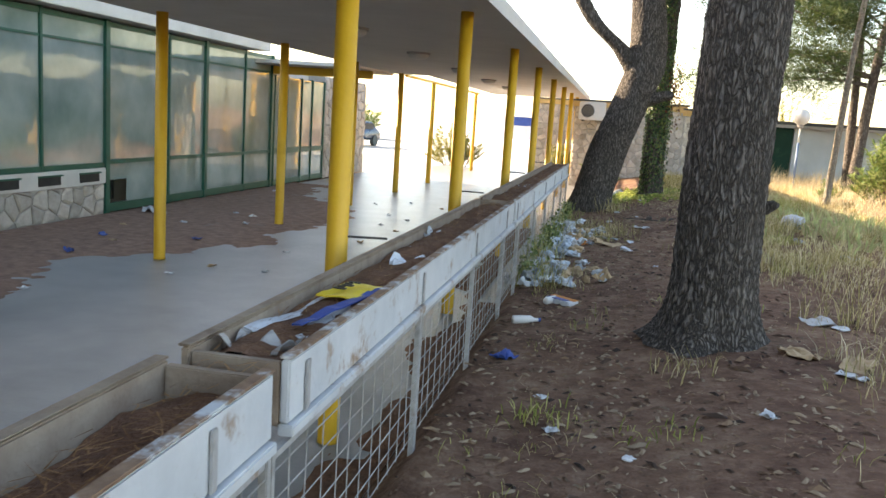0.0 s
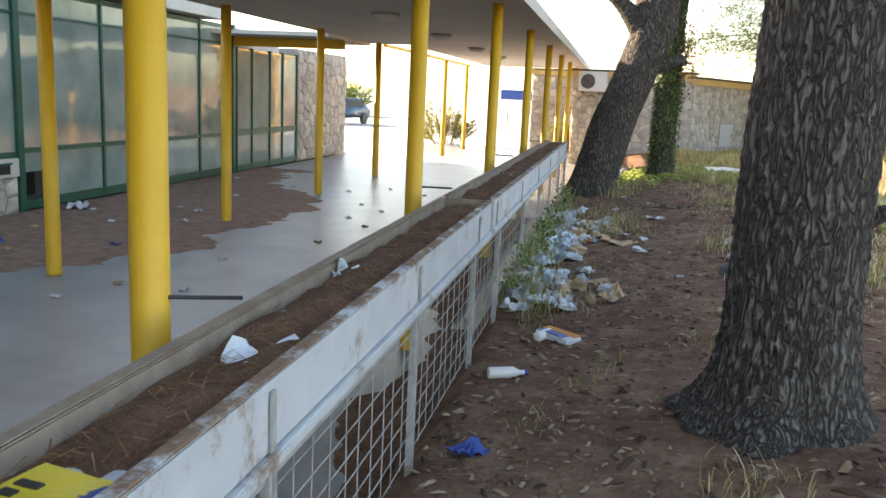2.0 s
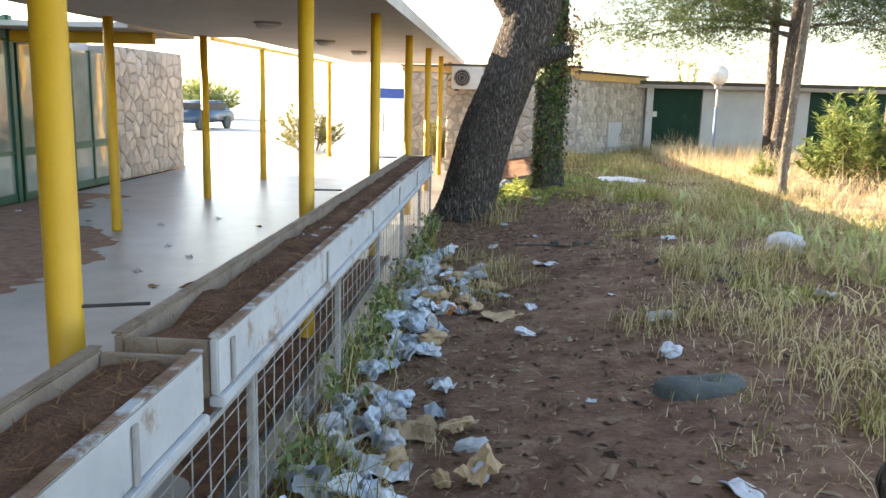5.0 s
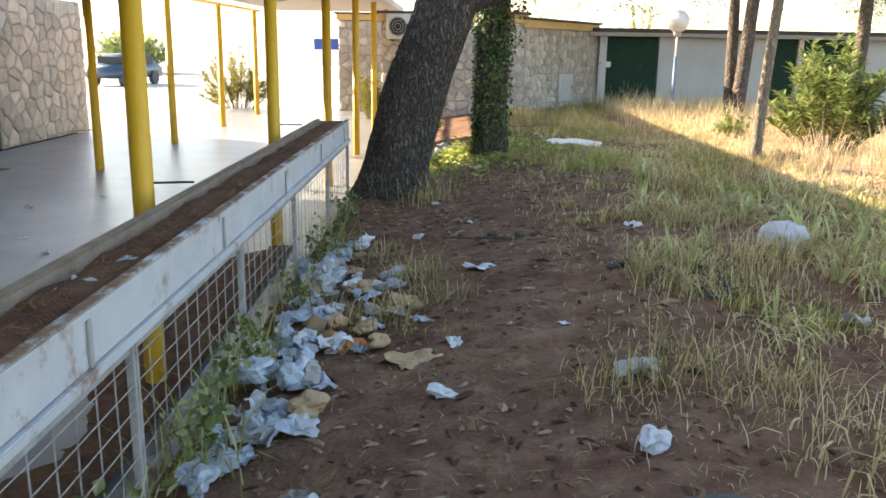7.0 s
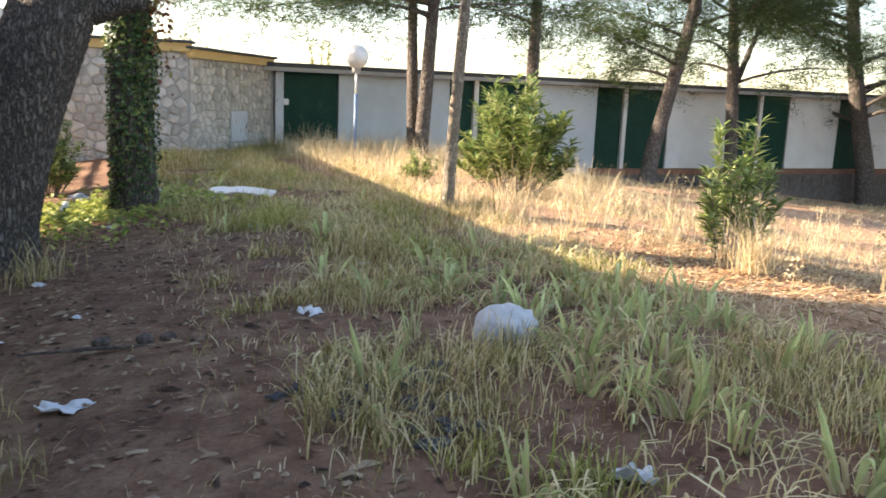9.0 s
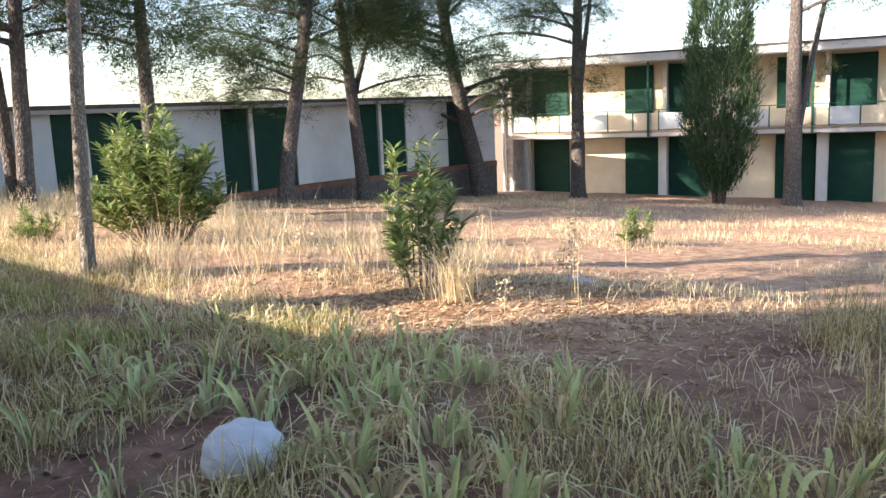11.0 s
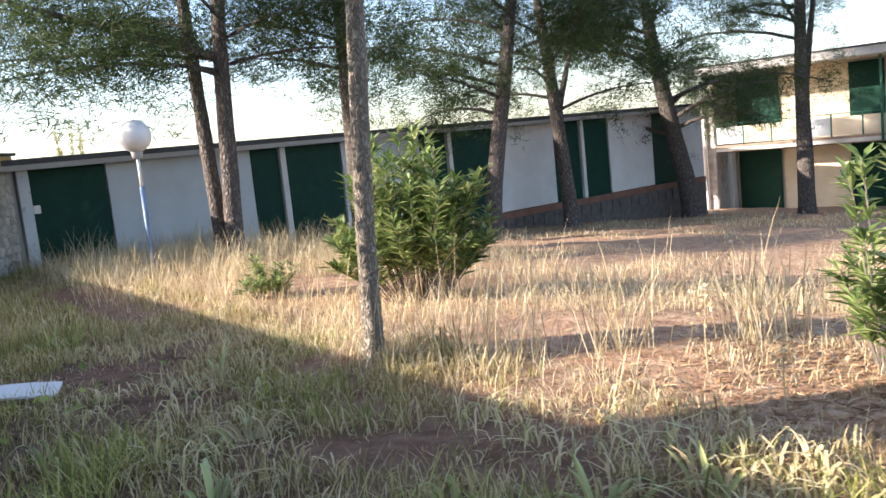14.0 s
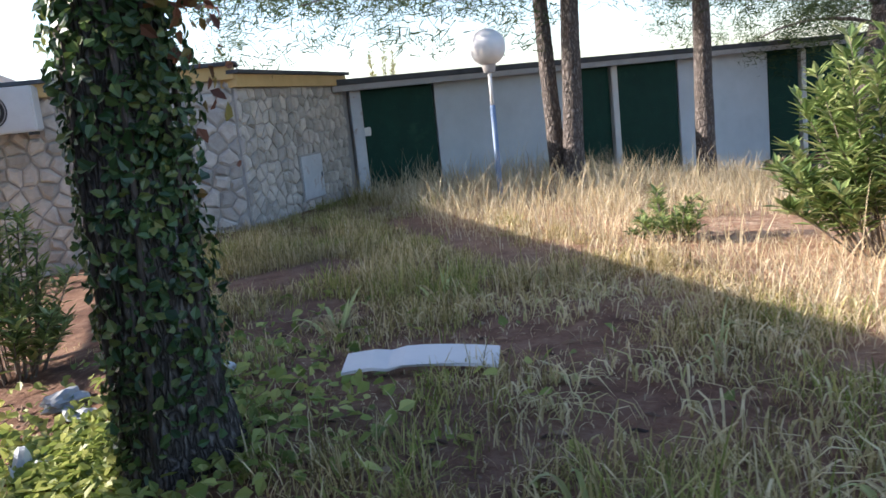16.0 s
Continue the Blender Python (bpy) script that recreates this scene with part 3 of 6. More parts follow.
        part("vent_slat", box(GX + 0.06, y - 0.02, 0.26, GX + 0.085, y + 0.52, 0.285), M_FRAME, s)
    lay_stones(s, 7.2, 0.5, 0.3, 3, face_along_y(GX + 0.002, 4.98, FLOOR_Z + 0.005))
    whole("wall_back", box(-8.8, -6, FLOOR_Z, -8.6, 22.5, 2.7), M_PALE, "plain inner wall behind the glazing", "wall", "structure")
    whole("roof_fascia", box(-8.9, -6, 2.69, -7.75, 17.88, 2.92, 0.01), M_PALE, "pale weathered roof edge over the glazed wall", "trim", "structure")
    whole("ceiling_annex", box(-8.9, 17.9, 2.45, -5.66, 20.7, 2.53), M_PLASTER, "off-white ceiling of the wider canopy bay", "ceiling", "structure")
    whole("beam", box(-8.9, 18.8, 2.26, -5.66, 18.95, 2.44, 0.006), M_YELLOW, "ochre painted cross beam under the canopy", "beam", "structure")
    p = tagged(new("wall_pier"), "pale rubble-stone end pier of the building", "wall", "", "structure")
    part("core", box(-9.0, 22.54, FLOOR_Z, GX, 26.4, 2.41), M_MORTAR, p)
    lay_stones(p, 3.84, 2.82, 0.34, 5, face_along_y(GX + 0.002, 22.55, FLOOR_Z + 0.005))
    # unseen block, added and sized only to cast the yard's long shadow
    whole("shade_block", box(-24, -12, FLOOR_Z, -16, 22.65, 11.2), M_PALE, "tall plain pale block added out of view to shade the yard", "building")


glazing()

# ---------------------------------------------------------------- stone building by the yard


def stone_run(name, a, b, z0, ztop_a, ztop_b, seed, size=0.27, label=""):
    """A rubble wall from a to b, seen from its right-hand side when walking from a to b."""
    a, b = Vector((a[0], a[1], 0)), Vector((b[0], b[1], 0))
    d = b - a
    ln = d.length
    d.normalize()
    out = Vector((d.y, -d.x, 0))
    w = tagged(new(name), label, "wall", "", "structure")
    m = Matrix(((d.x, 0, out.x, a.x), (d.y, 0, out.y, a.y), (0, 1, 0, z0), (0, 0, 0, 1)))
    bm = bmesh.new()
    pts = [(0, 0), (ln, 0), (ln, ztop_b - z0), (0, ztop_a - z0)]
    f0 = [bm.verts.new((x, y, -0.3)) for x, y in pts]
    f1 = [bm.verts.new((x, y, -0.002)) for x, y in pts]
    bm.faces.new(f1)
    bm.faces.new(f0[::-1])
    for i in range(4):
        bm.faces.new((f0[i], f0[(i + 1) % 4], f1[(i + 1) % 4], f1[i]))
    part("core", bm, M_MORTAR, w).matrix_local = m
    bm = bmesh.new()
    fas = [(-0.05, ztop_a - z0 + 0.003), (ln + 0.05, ztop_b - z0 + 0.003), (ln + 0.05, ztop_b - z0 + 0.17), (-0.05, ztop_a - z0 + 0.17)]
    f0 = [bm.verts.new((x, y, -0.4)) for x, y in fas]
    f1 = [bm.verts.new((x, y, 0.1)) for x, y in fas]
    bm.faces.new(f1)
    bm.faces.new(f0[::-1])
    for i in range(4):
        bm.faces.new((f0[i], f0[(i + 1) % 4], f1[(i + 1) % 4], f1[i]))
    part("fascia", bm, M_FASCIA, w, "ochre painted fascia board").matrix_local = m
    bm = bmesh.new()
    put_box(bm, -0.1, 0, -0.5, ln + 0.1, 0.05, 0.16)
    k = math.atan2(ztop_b - ztop_a, ln)
    part("roof_edge", bm, M_ROOF, w).matrix_local = m @ Matrix.Translation((0, ztop_a - z0 + 0.175, 0)) @ Matrix.Rotation(k, 4, "Z")
    top = (lambda x: ztop_a - z0 + (ztop_b - ztop_a) * x / ln)
    lay_stones(w, ln, max(ztop_a, ztop_b) - z0, size, seed, m, top)
    return m


M_DIAG = stone_run("wall_stone_yard", (1.95, 26.65), (4.0, 29.6), -0.1, 2.02, 2.0, 11, 0.2, "grey rubble-stone wall with an ochre fascia")
stone_run("wall_stone_return", (-1.4, 27.2), (1.93, 26.67), -0.4, 2.13, 2.13, 12, 0.22, "rubble-stone wall carrying the cooling unit")
stone_run("wall_stone_far", (-3.2, 33.2), (-1.2, 33.2), -0.45, 2.3, 2.3, 13, 0.3, "sunlit tan rubble-stone wall behind the posts")


def hatch():
    hth = thing("meter_hatch", "pale metal meter cabinet door set in the stone wall", "hatch")
    hth.matrix_world = M_DIAG @ Matrix.Translation((1.95, 0.72, 0.05))
    part("frame", box(-0.4, -0.36, -0.03, 0.4, 0.36, 0.0, 0.006), M_GRAY, hth)
    part("door", box(-0.37, -0.33, 0.003, 0.37, 0.33, 0.022, 0.006), M_WHITE, hth)
    part("latch", box(0.28, -0.03, 0.024, 0.31, 0.04, 0.04, 0.004), M_METAL, hth)


hatch()


def cooling_unit():
    a = thing("air_conditioner", "white outdoor air-conditioner unit on wall brackets", "air conditioner", (-0.8, 27.08, 1.72), -9)
    part("casing", box(-0.4, -0.38, 0, 0.4, -0.08, 0.56, 0.02), M_ACWHITE, a)
    bm = bmesh.new()
    put_tube(bm, [(-0.12, -0.381, 0.28), (-0.12, -0.389, 0.28)], [0.21, 0.21], 28)
    part("fan_grille", bm, M_BLACK, a, "dark round fan opening")
    for r in (0.07, 0.13, 0.19):
        bm = bmesh.new()
        pts = [(-0.12 + r * math.cos(i * math.pi / 12), -0.394, 0.28 + r * math.sin(i * math.pi / 12)) for i in range(25)]
        put_tube(bm, pts, [0.008] * 25, 6)
        part("grille_ring", bm, M_GRAY, a)
    for x in (-0.3, 0.3):
        part("bracket", box(x - 0.02, -0.36, -0.04, x + 0.02, -0.02, -0.002), M_METAL, a)


cooling_unit()

# ---------------------------------------------------------------- low building of green doors and pale panels
FACADE = Matrix.Translation((9.0, 30.0, 0)) @ Matrix.Rotation(radians(4.0), 4, "Z")


def low_building():
    b = thing("low_building", "long single-storey building of pale panels and dark green shuttered doors", "building")
    b.matrix_world = FACADE
    part("wall", box(-5.1, 0.06, -2.6, 17.3, 0.4, 2.0), M_PALE, b)
    part("roof", box(-5.25, -0.4, 2.0, 17.6, 6, 2.1, 0.01), M_ROOF, b, "dark thin flat roof")
    part("fascia", box(-5.25, -0.38, 1.9, 17.6, -0.34, 1.998), M_GRAY, b)
    part("plinth_cap", box(4.4, -0.06, -0.62, 17.28, 0.056, -0.44, 0.008), M_BRICKRED, b, "reddish plinth course")
    part("plinth", box(4.4, -0.02, -2.6, 17.28, 0.056, -0.624), M_PLINTH, b, "rough stone plinth, darkened for the shade on it")
    rng = random.Random(8)
    s = 4.5
    while s < 16.6:
        w = rng.uniform(0.35, 0.6)
        part("plinth_stone", box(s, -0.05, -1.0 + rng.uniform(-0.06, 0.04), s + w - 0.04, -0.024, -0.66, 0.01), M_PLINTH, b)
        s += w
    for s0, s1 in ((-3.28, -0.22), (2.12, 4.48), (7.1, 9.48), (12.02, 14.28), (15.64, 17.2)):
        part("panel", box(s0, -0.04, -0.42, s1, 0.056, 1.9, 0.01), M_CLEAN if s0 < 5 else M_PALE, b, "pale plastered wall panel")
    for s0, s1, mid in ((-4.66, -3.3, None), (-0.2, 2.1, 0.55), (4.5, 7.08, 5.45), (9.5, 12.0, 10.72), (14.3, 15.6, None)):
        spans = [(s0, s1)] if mid is None else [(s0, mid - 0.08), (mid + 0.08, s1)]
        if mid is not None:
            part("pillar", box(mid - 0.07, -0.1, -0.44, mid + 0.07, 0.056, 1.9, 0.01), M_PALE, b, "slim pale pillar")
        for a, c in spans:
            d = part("door", box(a, 0.0, -0.44, c, 0.056, 1.9), M_GREEN, b, "dark green slatted roller door")
            for k in range(21):
                z = -0.42 + 0.11 * k
                part("slat", box(a + 0.02, -0.016, z, c - 0.02, -0.004, z + 0.094, 0.004), M_GREEN, d)
    part("corner_post", box(-5.1, -0.05, -0.3, -4.92, 0.056, 2.0, 0.01), M_GRAY, b)
    part("corner_pillar", box(-4.9, -0.16, -0.3, -4.7, 0.056, 1.9, 0.01), M_WHITE, b, "white painted pillar")
    part("lamp_box", box(-4.68, -0.06, 1.1, -4.55, -0.02, 1.25, 0.01), M_ACWHITE, b)


low_building()

# ---------------------------------------------------------------- two-storey block
HOUSE = Matrix.Translation((30.1, 33.8, -0.2)) @ Matrix.Rotation(radians(-72), 4, "Z")


def two_storey():
    h = thing("apartment_block", "cream two-storey block with dark green shutters and a balcony", "building")
    h.matrix_world = HOUSE
    g, sl, rf = -2.9, 0.66, 3.4
    end = 30
    part("wall", box(0.75, 1.3, g, end, 1.6, rf), M_CREAM, h)
    w = part("end_wall", box(0.0, -0.1, g, 0.34, 7, rf), M_MORTAR, h, "grey stone end wall")
    rng = random.Random(44)
    for face in (0, 1):
        z = g + 0.1
        while z < rf - 0.2:
            hh = rng.uniform(0.2, 0.34)
            u = 0.0
            top = 0.33 if face == 0 else 1.3
            while u < top - 0.05:
                ww = min(rng.uniform(0.16, 0.36) if face == 0 else rng.uniform(0.3, 0.55), top - u)
                if face == 0:
                    part("stone", box(u + 0.012, -0.125 + rng.uniform(-0.012, 0.012), z, u + ww - 0.012, -0.098, z + hh - 0.025, 0.012), M_STONE, w)
                else:
                    part("stone", box(0.338, u - 0.08, z, 0.36 + rng.uniform(0, 0.02), u + ww - 0.1, z + hh - 0.025, 0.012), M_STONE, w)
                u += ww
            z += hh
    part("corner_post", box(-0.1, -0.3, g, -0.005, -0.15, rf, 0.01), M_PALE, h, "pale corner post")
    part("door_pillar", box(0.6, 1.1, g, 0.74, 1.6, rf, 0.008), M_PALE, h, "pale pillar beside the stone wall")
    part("roof", box(-0.2, -0.75, rf, end + 0.3, 8, rf + 0.3, 0.015), M_PALE, h, "pale flat roof slab")
    part("roof_edge", box(-0.24, -0.8, rf + 0.304, end + 0.3, 8, rf + 0.37), M_ROOF, h)
    part("balcony_slab", box(0.36, -0.12, sl - 0.3, end, 1.29, sl - 0.06, 0.01), M_PALE, h, "weathered concrete balcony slab")
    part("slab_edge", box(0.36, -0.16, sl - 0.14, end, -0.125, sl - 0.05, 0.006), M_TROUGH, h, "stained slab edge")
    s, k = 0.38, 0
    while s < end - 1.3:
        wd = 1.06
        part("balcony_panel", box(s + 0.03, -0.11, sl + 0.0, s + wd - 0.03, -0.07, sl + 0.66, 0.008), M_CREAM if k % 3 else M_CLEAN, h, "pale balustrade panel")
        part("baluster", box(s - 0.025, -0.1, sl - 0.05, s + 0.025, -0.05, sl + 0.76), M_FRAME, h)
        s += wd
        k += 1
    part("handrail", box(0.36, -0.1, sl + 0.765, end, -0.05, sl + 0.8), M_FRAME, h)
    # each unit: shutter, cream panel, shutter, divider, shutter
    for b0 in (0.0, 6.2, 12.4, 18.6):
        spans = ((0.86, 2.5), (5.05, 6.55)) if b0 == 0 else ((0.72, 2.32), (4.95, 6.45))
        for s0, s1 in spans:
            for z0, z1 in ((sl + 0.0, 3.3), (g + 0.35, sl - 0.36)):
                upper_cut = 0.3 if z0 > 0 and s0 > 4 else 0.0
                f = part("shutter", box(b0 + s0, 1.2, z0, b0 + s1 - upper_cut, 1.296, z1), M_GREEN, h, "dark green closed roller shutter")
                q = z0 + 0.05
                while q < z1 - 0.15:
                    part("slat", box(b0 + s0 + 0.03, 1.182, q, b0 + s1 - upper_cut - 0.03, 1.197, q + 0.19, 0.004), M_GREEN, f)
                    q += 0.21
        part("fin_wall", box(b0 + 6.56 if b0 == 0 else b0 + 6.48, 0.75, g, b0 + 6.9, 1.29, sl - 0.305, 0.008), M_PALE, h, "pale dividing pier")
        part("upper_pier", box(b0 + 6.72, 0.9, sl - 0.055, b0 + 6.88, 1.29, rf - 0.002, 0.008), M_PALE, h, "pale dividing pier of the upper floor")
        part("drain_pipe", box(b0 + 6.28, -0.2, sl - 0.3, b0 + 6.37, -0.13, rf - 0.002, 0.01), M_FRAME, h, "green painted rain pipe")
    # thin sheet, browner than the slab, under the balcony's inner part
    part("soffit_sheet", box(0.76, 0.3, sl - 0.36, end, 1.28, sl - 0.305), M_TROUGH, h)


two_storey()

# ---------------------------------------------------------------- the open ground beyond the canopy
whole("pavement", box(-900, 26.65, FLOOR_Z - 0.2, -8.02, 900, FLOOR_Z - 0.01), M_PAVE, "pale sunlit paved forecourt", "pavement", "structure")
whole("pavement_north", box(-8.0, 34.05, FLOOR_Z - 0.2, -1.2, 900, FLOOR_Z - 0.012), M_PAVE, "pale sunlit paved yard", "pavement", "structure")


def car(x, y, turn, mat, label):
    c = thing("car", label, "car", (x, y, FLOOR_Z - 0.01), turn, group="parked cars")
    bm = bmesh.new()
    prof = [(-2.1, 0.35), (-2.1, 0.8), (-1.2, 0.95), (-0.6, 1.42), (0.9, 1.42), (1.7, 0.95), (2.05, 0.85), (2.1, 0.35)]
    a = [bm.verts.new((px, -0.8, pz)) for px, pz in prof]
    b2 = [bm.verts.new((px, 0.8, pz)) for px, pz in prof]
    bm.faces.new(a)
    bm.faces.new(b2[::-1])
    for i in range(len(prof)):
        bm.faces.new((a[i], b2[i], b2[(i + 1) % len(prof)], a[(i + 1) % len(prof)]))
    bmesh.ops.recalc_face_normals(bm, faces=bm.faces)
    bmesh.ops.bevel(bm, geom=list(bm.edges), offset=0.08, segments=2, affect="EDGES")
    part("body", bm, mat, c, smooth=True)
    for s in (-1, 1):
        part("side_window", box(-0.75, s * 0.801 - 0.004, 0.98, 1.1, s * 0.801 + 0.004, 1.32, 0.0), M_BLACK, c)
        for px in (-1.35, 1.3):
            part("wheel", tube([(px, s * 0.62, 0.32), (px, s * 0.83, 0.32)], [0.32, 0.32], 20), M_RUBBER, c)
    part("windscreen", box(-1.12, -0.68, 1.0, -1.1, 0.68, 1.3), M_BLACK, c)


car(-15.1, 47.0, 80, M_CARBLUE, "dark blue-grey parked car in the sunlit forecourt")
car(-26.5, 58.0, 10, M_ACWHITE, "white parked car at the far edge of the forecourt")


def street_sign(x, y):
    s = thing("street_sign", "blue and white rectangular sign on two posts", "sign", (x, y, FLOOR_Z - 0.01), 20)
    for k in (-0.6, 0.6):
        part("post", tube([(k, 0, 0), (k, 0, 2.3)], [0.04, 0.04], 8), M_METAL, s)
    part("panel", box(-1.1, -0.06, 0.95, 1.1, -0.04, 2.3, 0.02), M_ACWHITE, s)
    part("band", box(-1.05, -0.068, 1.75, 1.05, -0.064, 2.25), M_BLUE, s, "blue band")


street_sign(-5.6, 50)


M_LAMPBLUE = material("faded_blue_paint", (0.1, 0.16, 0.27), (0.2, 0.26, 0.36), 8, 0.6, bump=0.1, stain=(0.5, 0.5, 0.48), stain_scale=6)


def globe_lamp():
    g = thing("globe_lamp", "white globe lamp on a slim pole with peeling blue paint", "street lamp", (4.98, 25.13, land(4.98, 25.13) - 0.05))
    part("pole", tube([(0, 0, 0), (0, 0, 1.35)], [0.035, 0.035], 12), M_LAMPBLUE, g, "blue painted lower pole", smooth=True)
    part("upper_pole", tube([(0, 0, 1.352), (0, 0, 1.8)], [0.024, 0.024], 12), M_ACWHITE, g, smooth=True)
    part("collar", tube([(0, 0, 1.76), (0, 0, 1.86)], [0.07, 0.09], 16), M_GRAY, g)
    bm = bmesh.new()
    bmesh.ops.create_uvsphere(bm, u_segments=24, v_segments=16, radius=0.23)
    bmesh.ops.translate(bm, vec=(0, 0, 2.07), verts=bm.verts)
    part("globe", bm, M_ACWHITE, g, "milky white globe", smooth=True)


globe_lamp()
# ---------------------------------------------------------------- trees


def bark_material(name, crack, plate_a, plate_b, scale, stretch):
    """Plated bark: pale scaly plates with dark furrows between."""
    m = bpy.data.materials.new(name)
    m.use_nodes = True
    n, l = m.node_tree.nodes, m.node_tree.links
    b = n["Principled BSDF"]
    co = n.new("ShaderNodeTexCoord")
    mp = n.new("ShaderNodeMapping")
    mp.inputs["Scale"].default_value = (1, 1, stretch)
    l.new(co.outputs["Object"], mp.inputs["Vector"])
    wr = n.new("ShaderNodeTexNoise")
    wr.inputs["Scale"].default_value = scale * 0.6
    l.new(mp.outputs["Vector"], wr.inputs["Vector"])
    mxv = n.new("ShaderNodeMix")
    mxv.data_type = "VECTOR"
    mxv.inputs["Factor"].default_value = 0.1
    l.new(mp.outputs["Vector"], mxv.inputs["A"])
    l.new(wr.outputs["Color"], mxv.inputs["B"])
    vo = n.new("ShaderNodeTexVoronoi")
    vo.feature = "DISTANCE_TO_EDGE"
    vo.inputs["Scale"].default_value = scale
    l.new(mxv.outputs["Result"], vo.inputs["Vector"])
    no = n.new("ShaderNodeTexNoise")
    no.inputs["Scale"].default_value, no.inputs["Detail"].default_value = scale * 2.4, 7
    no.inputs["Roughness"].default_value = 0.7
    l.new(mp.outputs["Vector"], no.inputs["Vector"])
    ra = n.new("ShaderNodeValToRGB")
    ra.color_ramp.elements[0].position, ra.color_ramp.elements[1].position = 0.35, 0.68
    ra.color_ramp.elements[0].color, ra.color_ramp.elements[1].color = rgb(plate_a), rgb(plate_b)
    l.new(no.outputs["Fac"], ra.inputs["Fac"])
    rc = n.new("ShaderNodeValToRGB")
    rc.color_ramp.elements[0].position, rc.color_ramp.elements[1].position = 0.0, 0.34
    rc.color_ramp.elements[0].color, rc.color_ramp.elements[1].color = (0, 0, 0, 1), (1, 1, 1, 1)
    l.new(vo.outputs["Distance"], rc.inputs["Fac"])
    mx = n.new("ShaderNodeMix")
    mx.data_type = "RGBA"
    l.new(rc.outputs["Color"], mx.inputs["Factor"])
    mx.inputs["A"].default_value = rgb(crack)
    l.new(ra.outputs["Color"], mx.inputs["B"])
    l.new(mx.outputs["Result"], b.inputs["Base Color"])
    b.inputs["Roughness"].default_value = 0.95
    b.inputs["Specular IOR Level"].default_value = 0.15
    ad = n.new("ShaderNodeMath")
    ad.operation = "MULTIPLY_ADD"
    l.new(no.outputs["Fac"], ad.inputs[0])
    ad.inputs[1].default_value = 0.35
    l.new(rc.outputs["Color"], ad.inputs[2])
    bp = n.new("ShaderNodeBump")
    bp.inputs["Strength"].default_value, bp.inputs["Distance"].default_value = 1.0, 0.025
    l.new(ad.outputs["Value"], bp.inputs["Height"])
    l.new(bp.outputs["Normal"], b.inputs["Normal"])
    return m


M_PLATES = bark_material("plated_pine_bark", (0.042, 0.035, 0.03), (0.12, 0.103, 0.09), (0.26, 0.23, 0.205), 31.0, 0.24)
M_PLATES_FAR = bark_material("grey_pine_bark", (0.085, 0.07, 0.06), (0.14, 0.12, 0.105), (0.28, 0.245, 0.215), 20.0, 0.4)

# lighter copy of the bark; sunlight on the slim trunk is in its colour
M_PLATES_SLIM = bark_material("sunlit_scaly_bark", (0.22, 0.185, 0.145), (0.32, 0.27, 0.21), (0.54, 0.47, 0.38), 36.0, 0.4)


def trunk_mesh(path, radii, sides, rings, plate, flare=0.0, seed=0.0):
    """A trunk along a smooth path, its bark raised in plates."""
    bm = bmesh.new()
    path = [Vector(p) for p in path]
    n = len(path) - 1
    out = []
    for i in range(rings + 1):
        t = i / rings * n
        k = min(int(t), n - 1)
        u = t - k
        p0, p1, p2, p3 = path[max(k - 1, 0)], path[k], path[k + 1], path[min(k + 2, n)]
        c = 0.5 * ((2 * p1) + (p2 - p0) * u + (2 * p0 - 5 * p1 + 4 * p2 - p3) * u * u + (3 * p1 - p0 - 3 * p2 + p3) * u ** 3)
        r = radii[k] * (1 - u) + radii[k + 1] * u
        ring = []
        for s in range(sides):
            an = 2 * math.pi * s / sides
            rr = r
            if flare:
                lobes = 1 + 0.35 * math.sin(an * 4 + 1.1 + seed) + 0.25 * math.sin(an * 7 + seed)
                rr *= 1 + flare * lobes * math.exp(-max(0.0, c.z) / 0.16)
            q = Vector((math.cos(an) * r, math.sin(an) * r, c.z))
            rr *= 1 + 0.07 * noise.noise(Vector((q.x * 3 + seed, q.y * 3, q.z * 1.2)))
            if plate:
                w = Vector((q.x * 27 + seed, q.y * 27, q.z * 11)) + Vector((1, 1, 0.6)) * 0.5 * noise.noise(q * 9)
                d, _ = noise.voronoi(w)
                rr += plate * (min(0.45, d[1] - d[0]) - 0.2) + plate * 0.5 * noise.noise(q * 30)
            ring.append(bm.verts.new((c.x + math.cos(an) * rr, c.y + math.sin(an) * rr, c.z)))
        out.append(ring)
    for r0, r1 in zip(out, out[1:]):
        for s in range(sides):
            bm.faces.new((r0[s], r0[(s + 1) % sides], r1[(s + 1) % sides], r1[s]))
    return bm


def tuft_mesh(name, centres, rng, count, size, width, mat):
    """Clouds of needles round many twig ends."""
    vs, fs = [], []
    for c, sc in centres:
        for _ in range(count):
            d = Vector((rng.gauss(0, 1), rng.gauss(0, 1), rng.gauss(0.15, 0.8))).normalized()
            o = c + Vector((rng.gauss(0, 1), rng.gauss(0, 1), rng.gauss(0, 0.7))) * 0.13 * sc
            e = o + d * size * sc * rng.uniform(0.6, 1.2)
            s = d.cross(Vector((rng.gauss(0, 1), rng.gauss(0, 1), rng.gauss(0, 1)))).normalized() * width * sc
            k = len(vs)
            vs += [tuple(o - s), tuple(o + s), tuple(e)]
            fs.append((k, k + 1, k + 2))
    me = bpy.data.meshes.new(name)
    me.from_pydata(vs, [], fs)
    me.materials.append(mat)
    return me


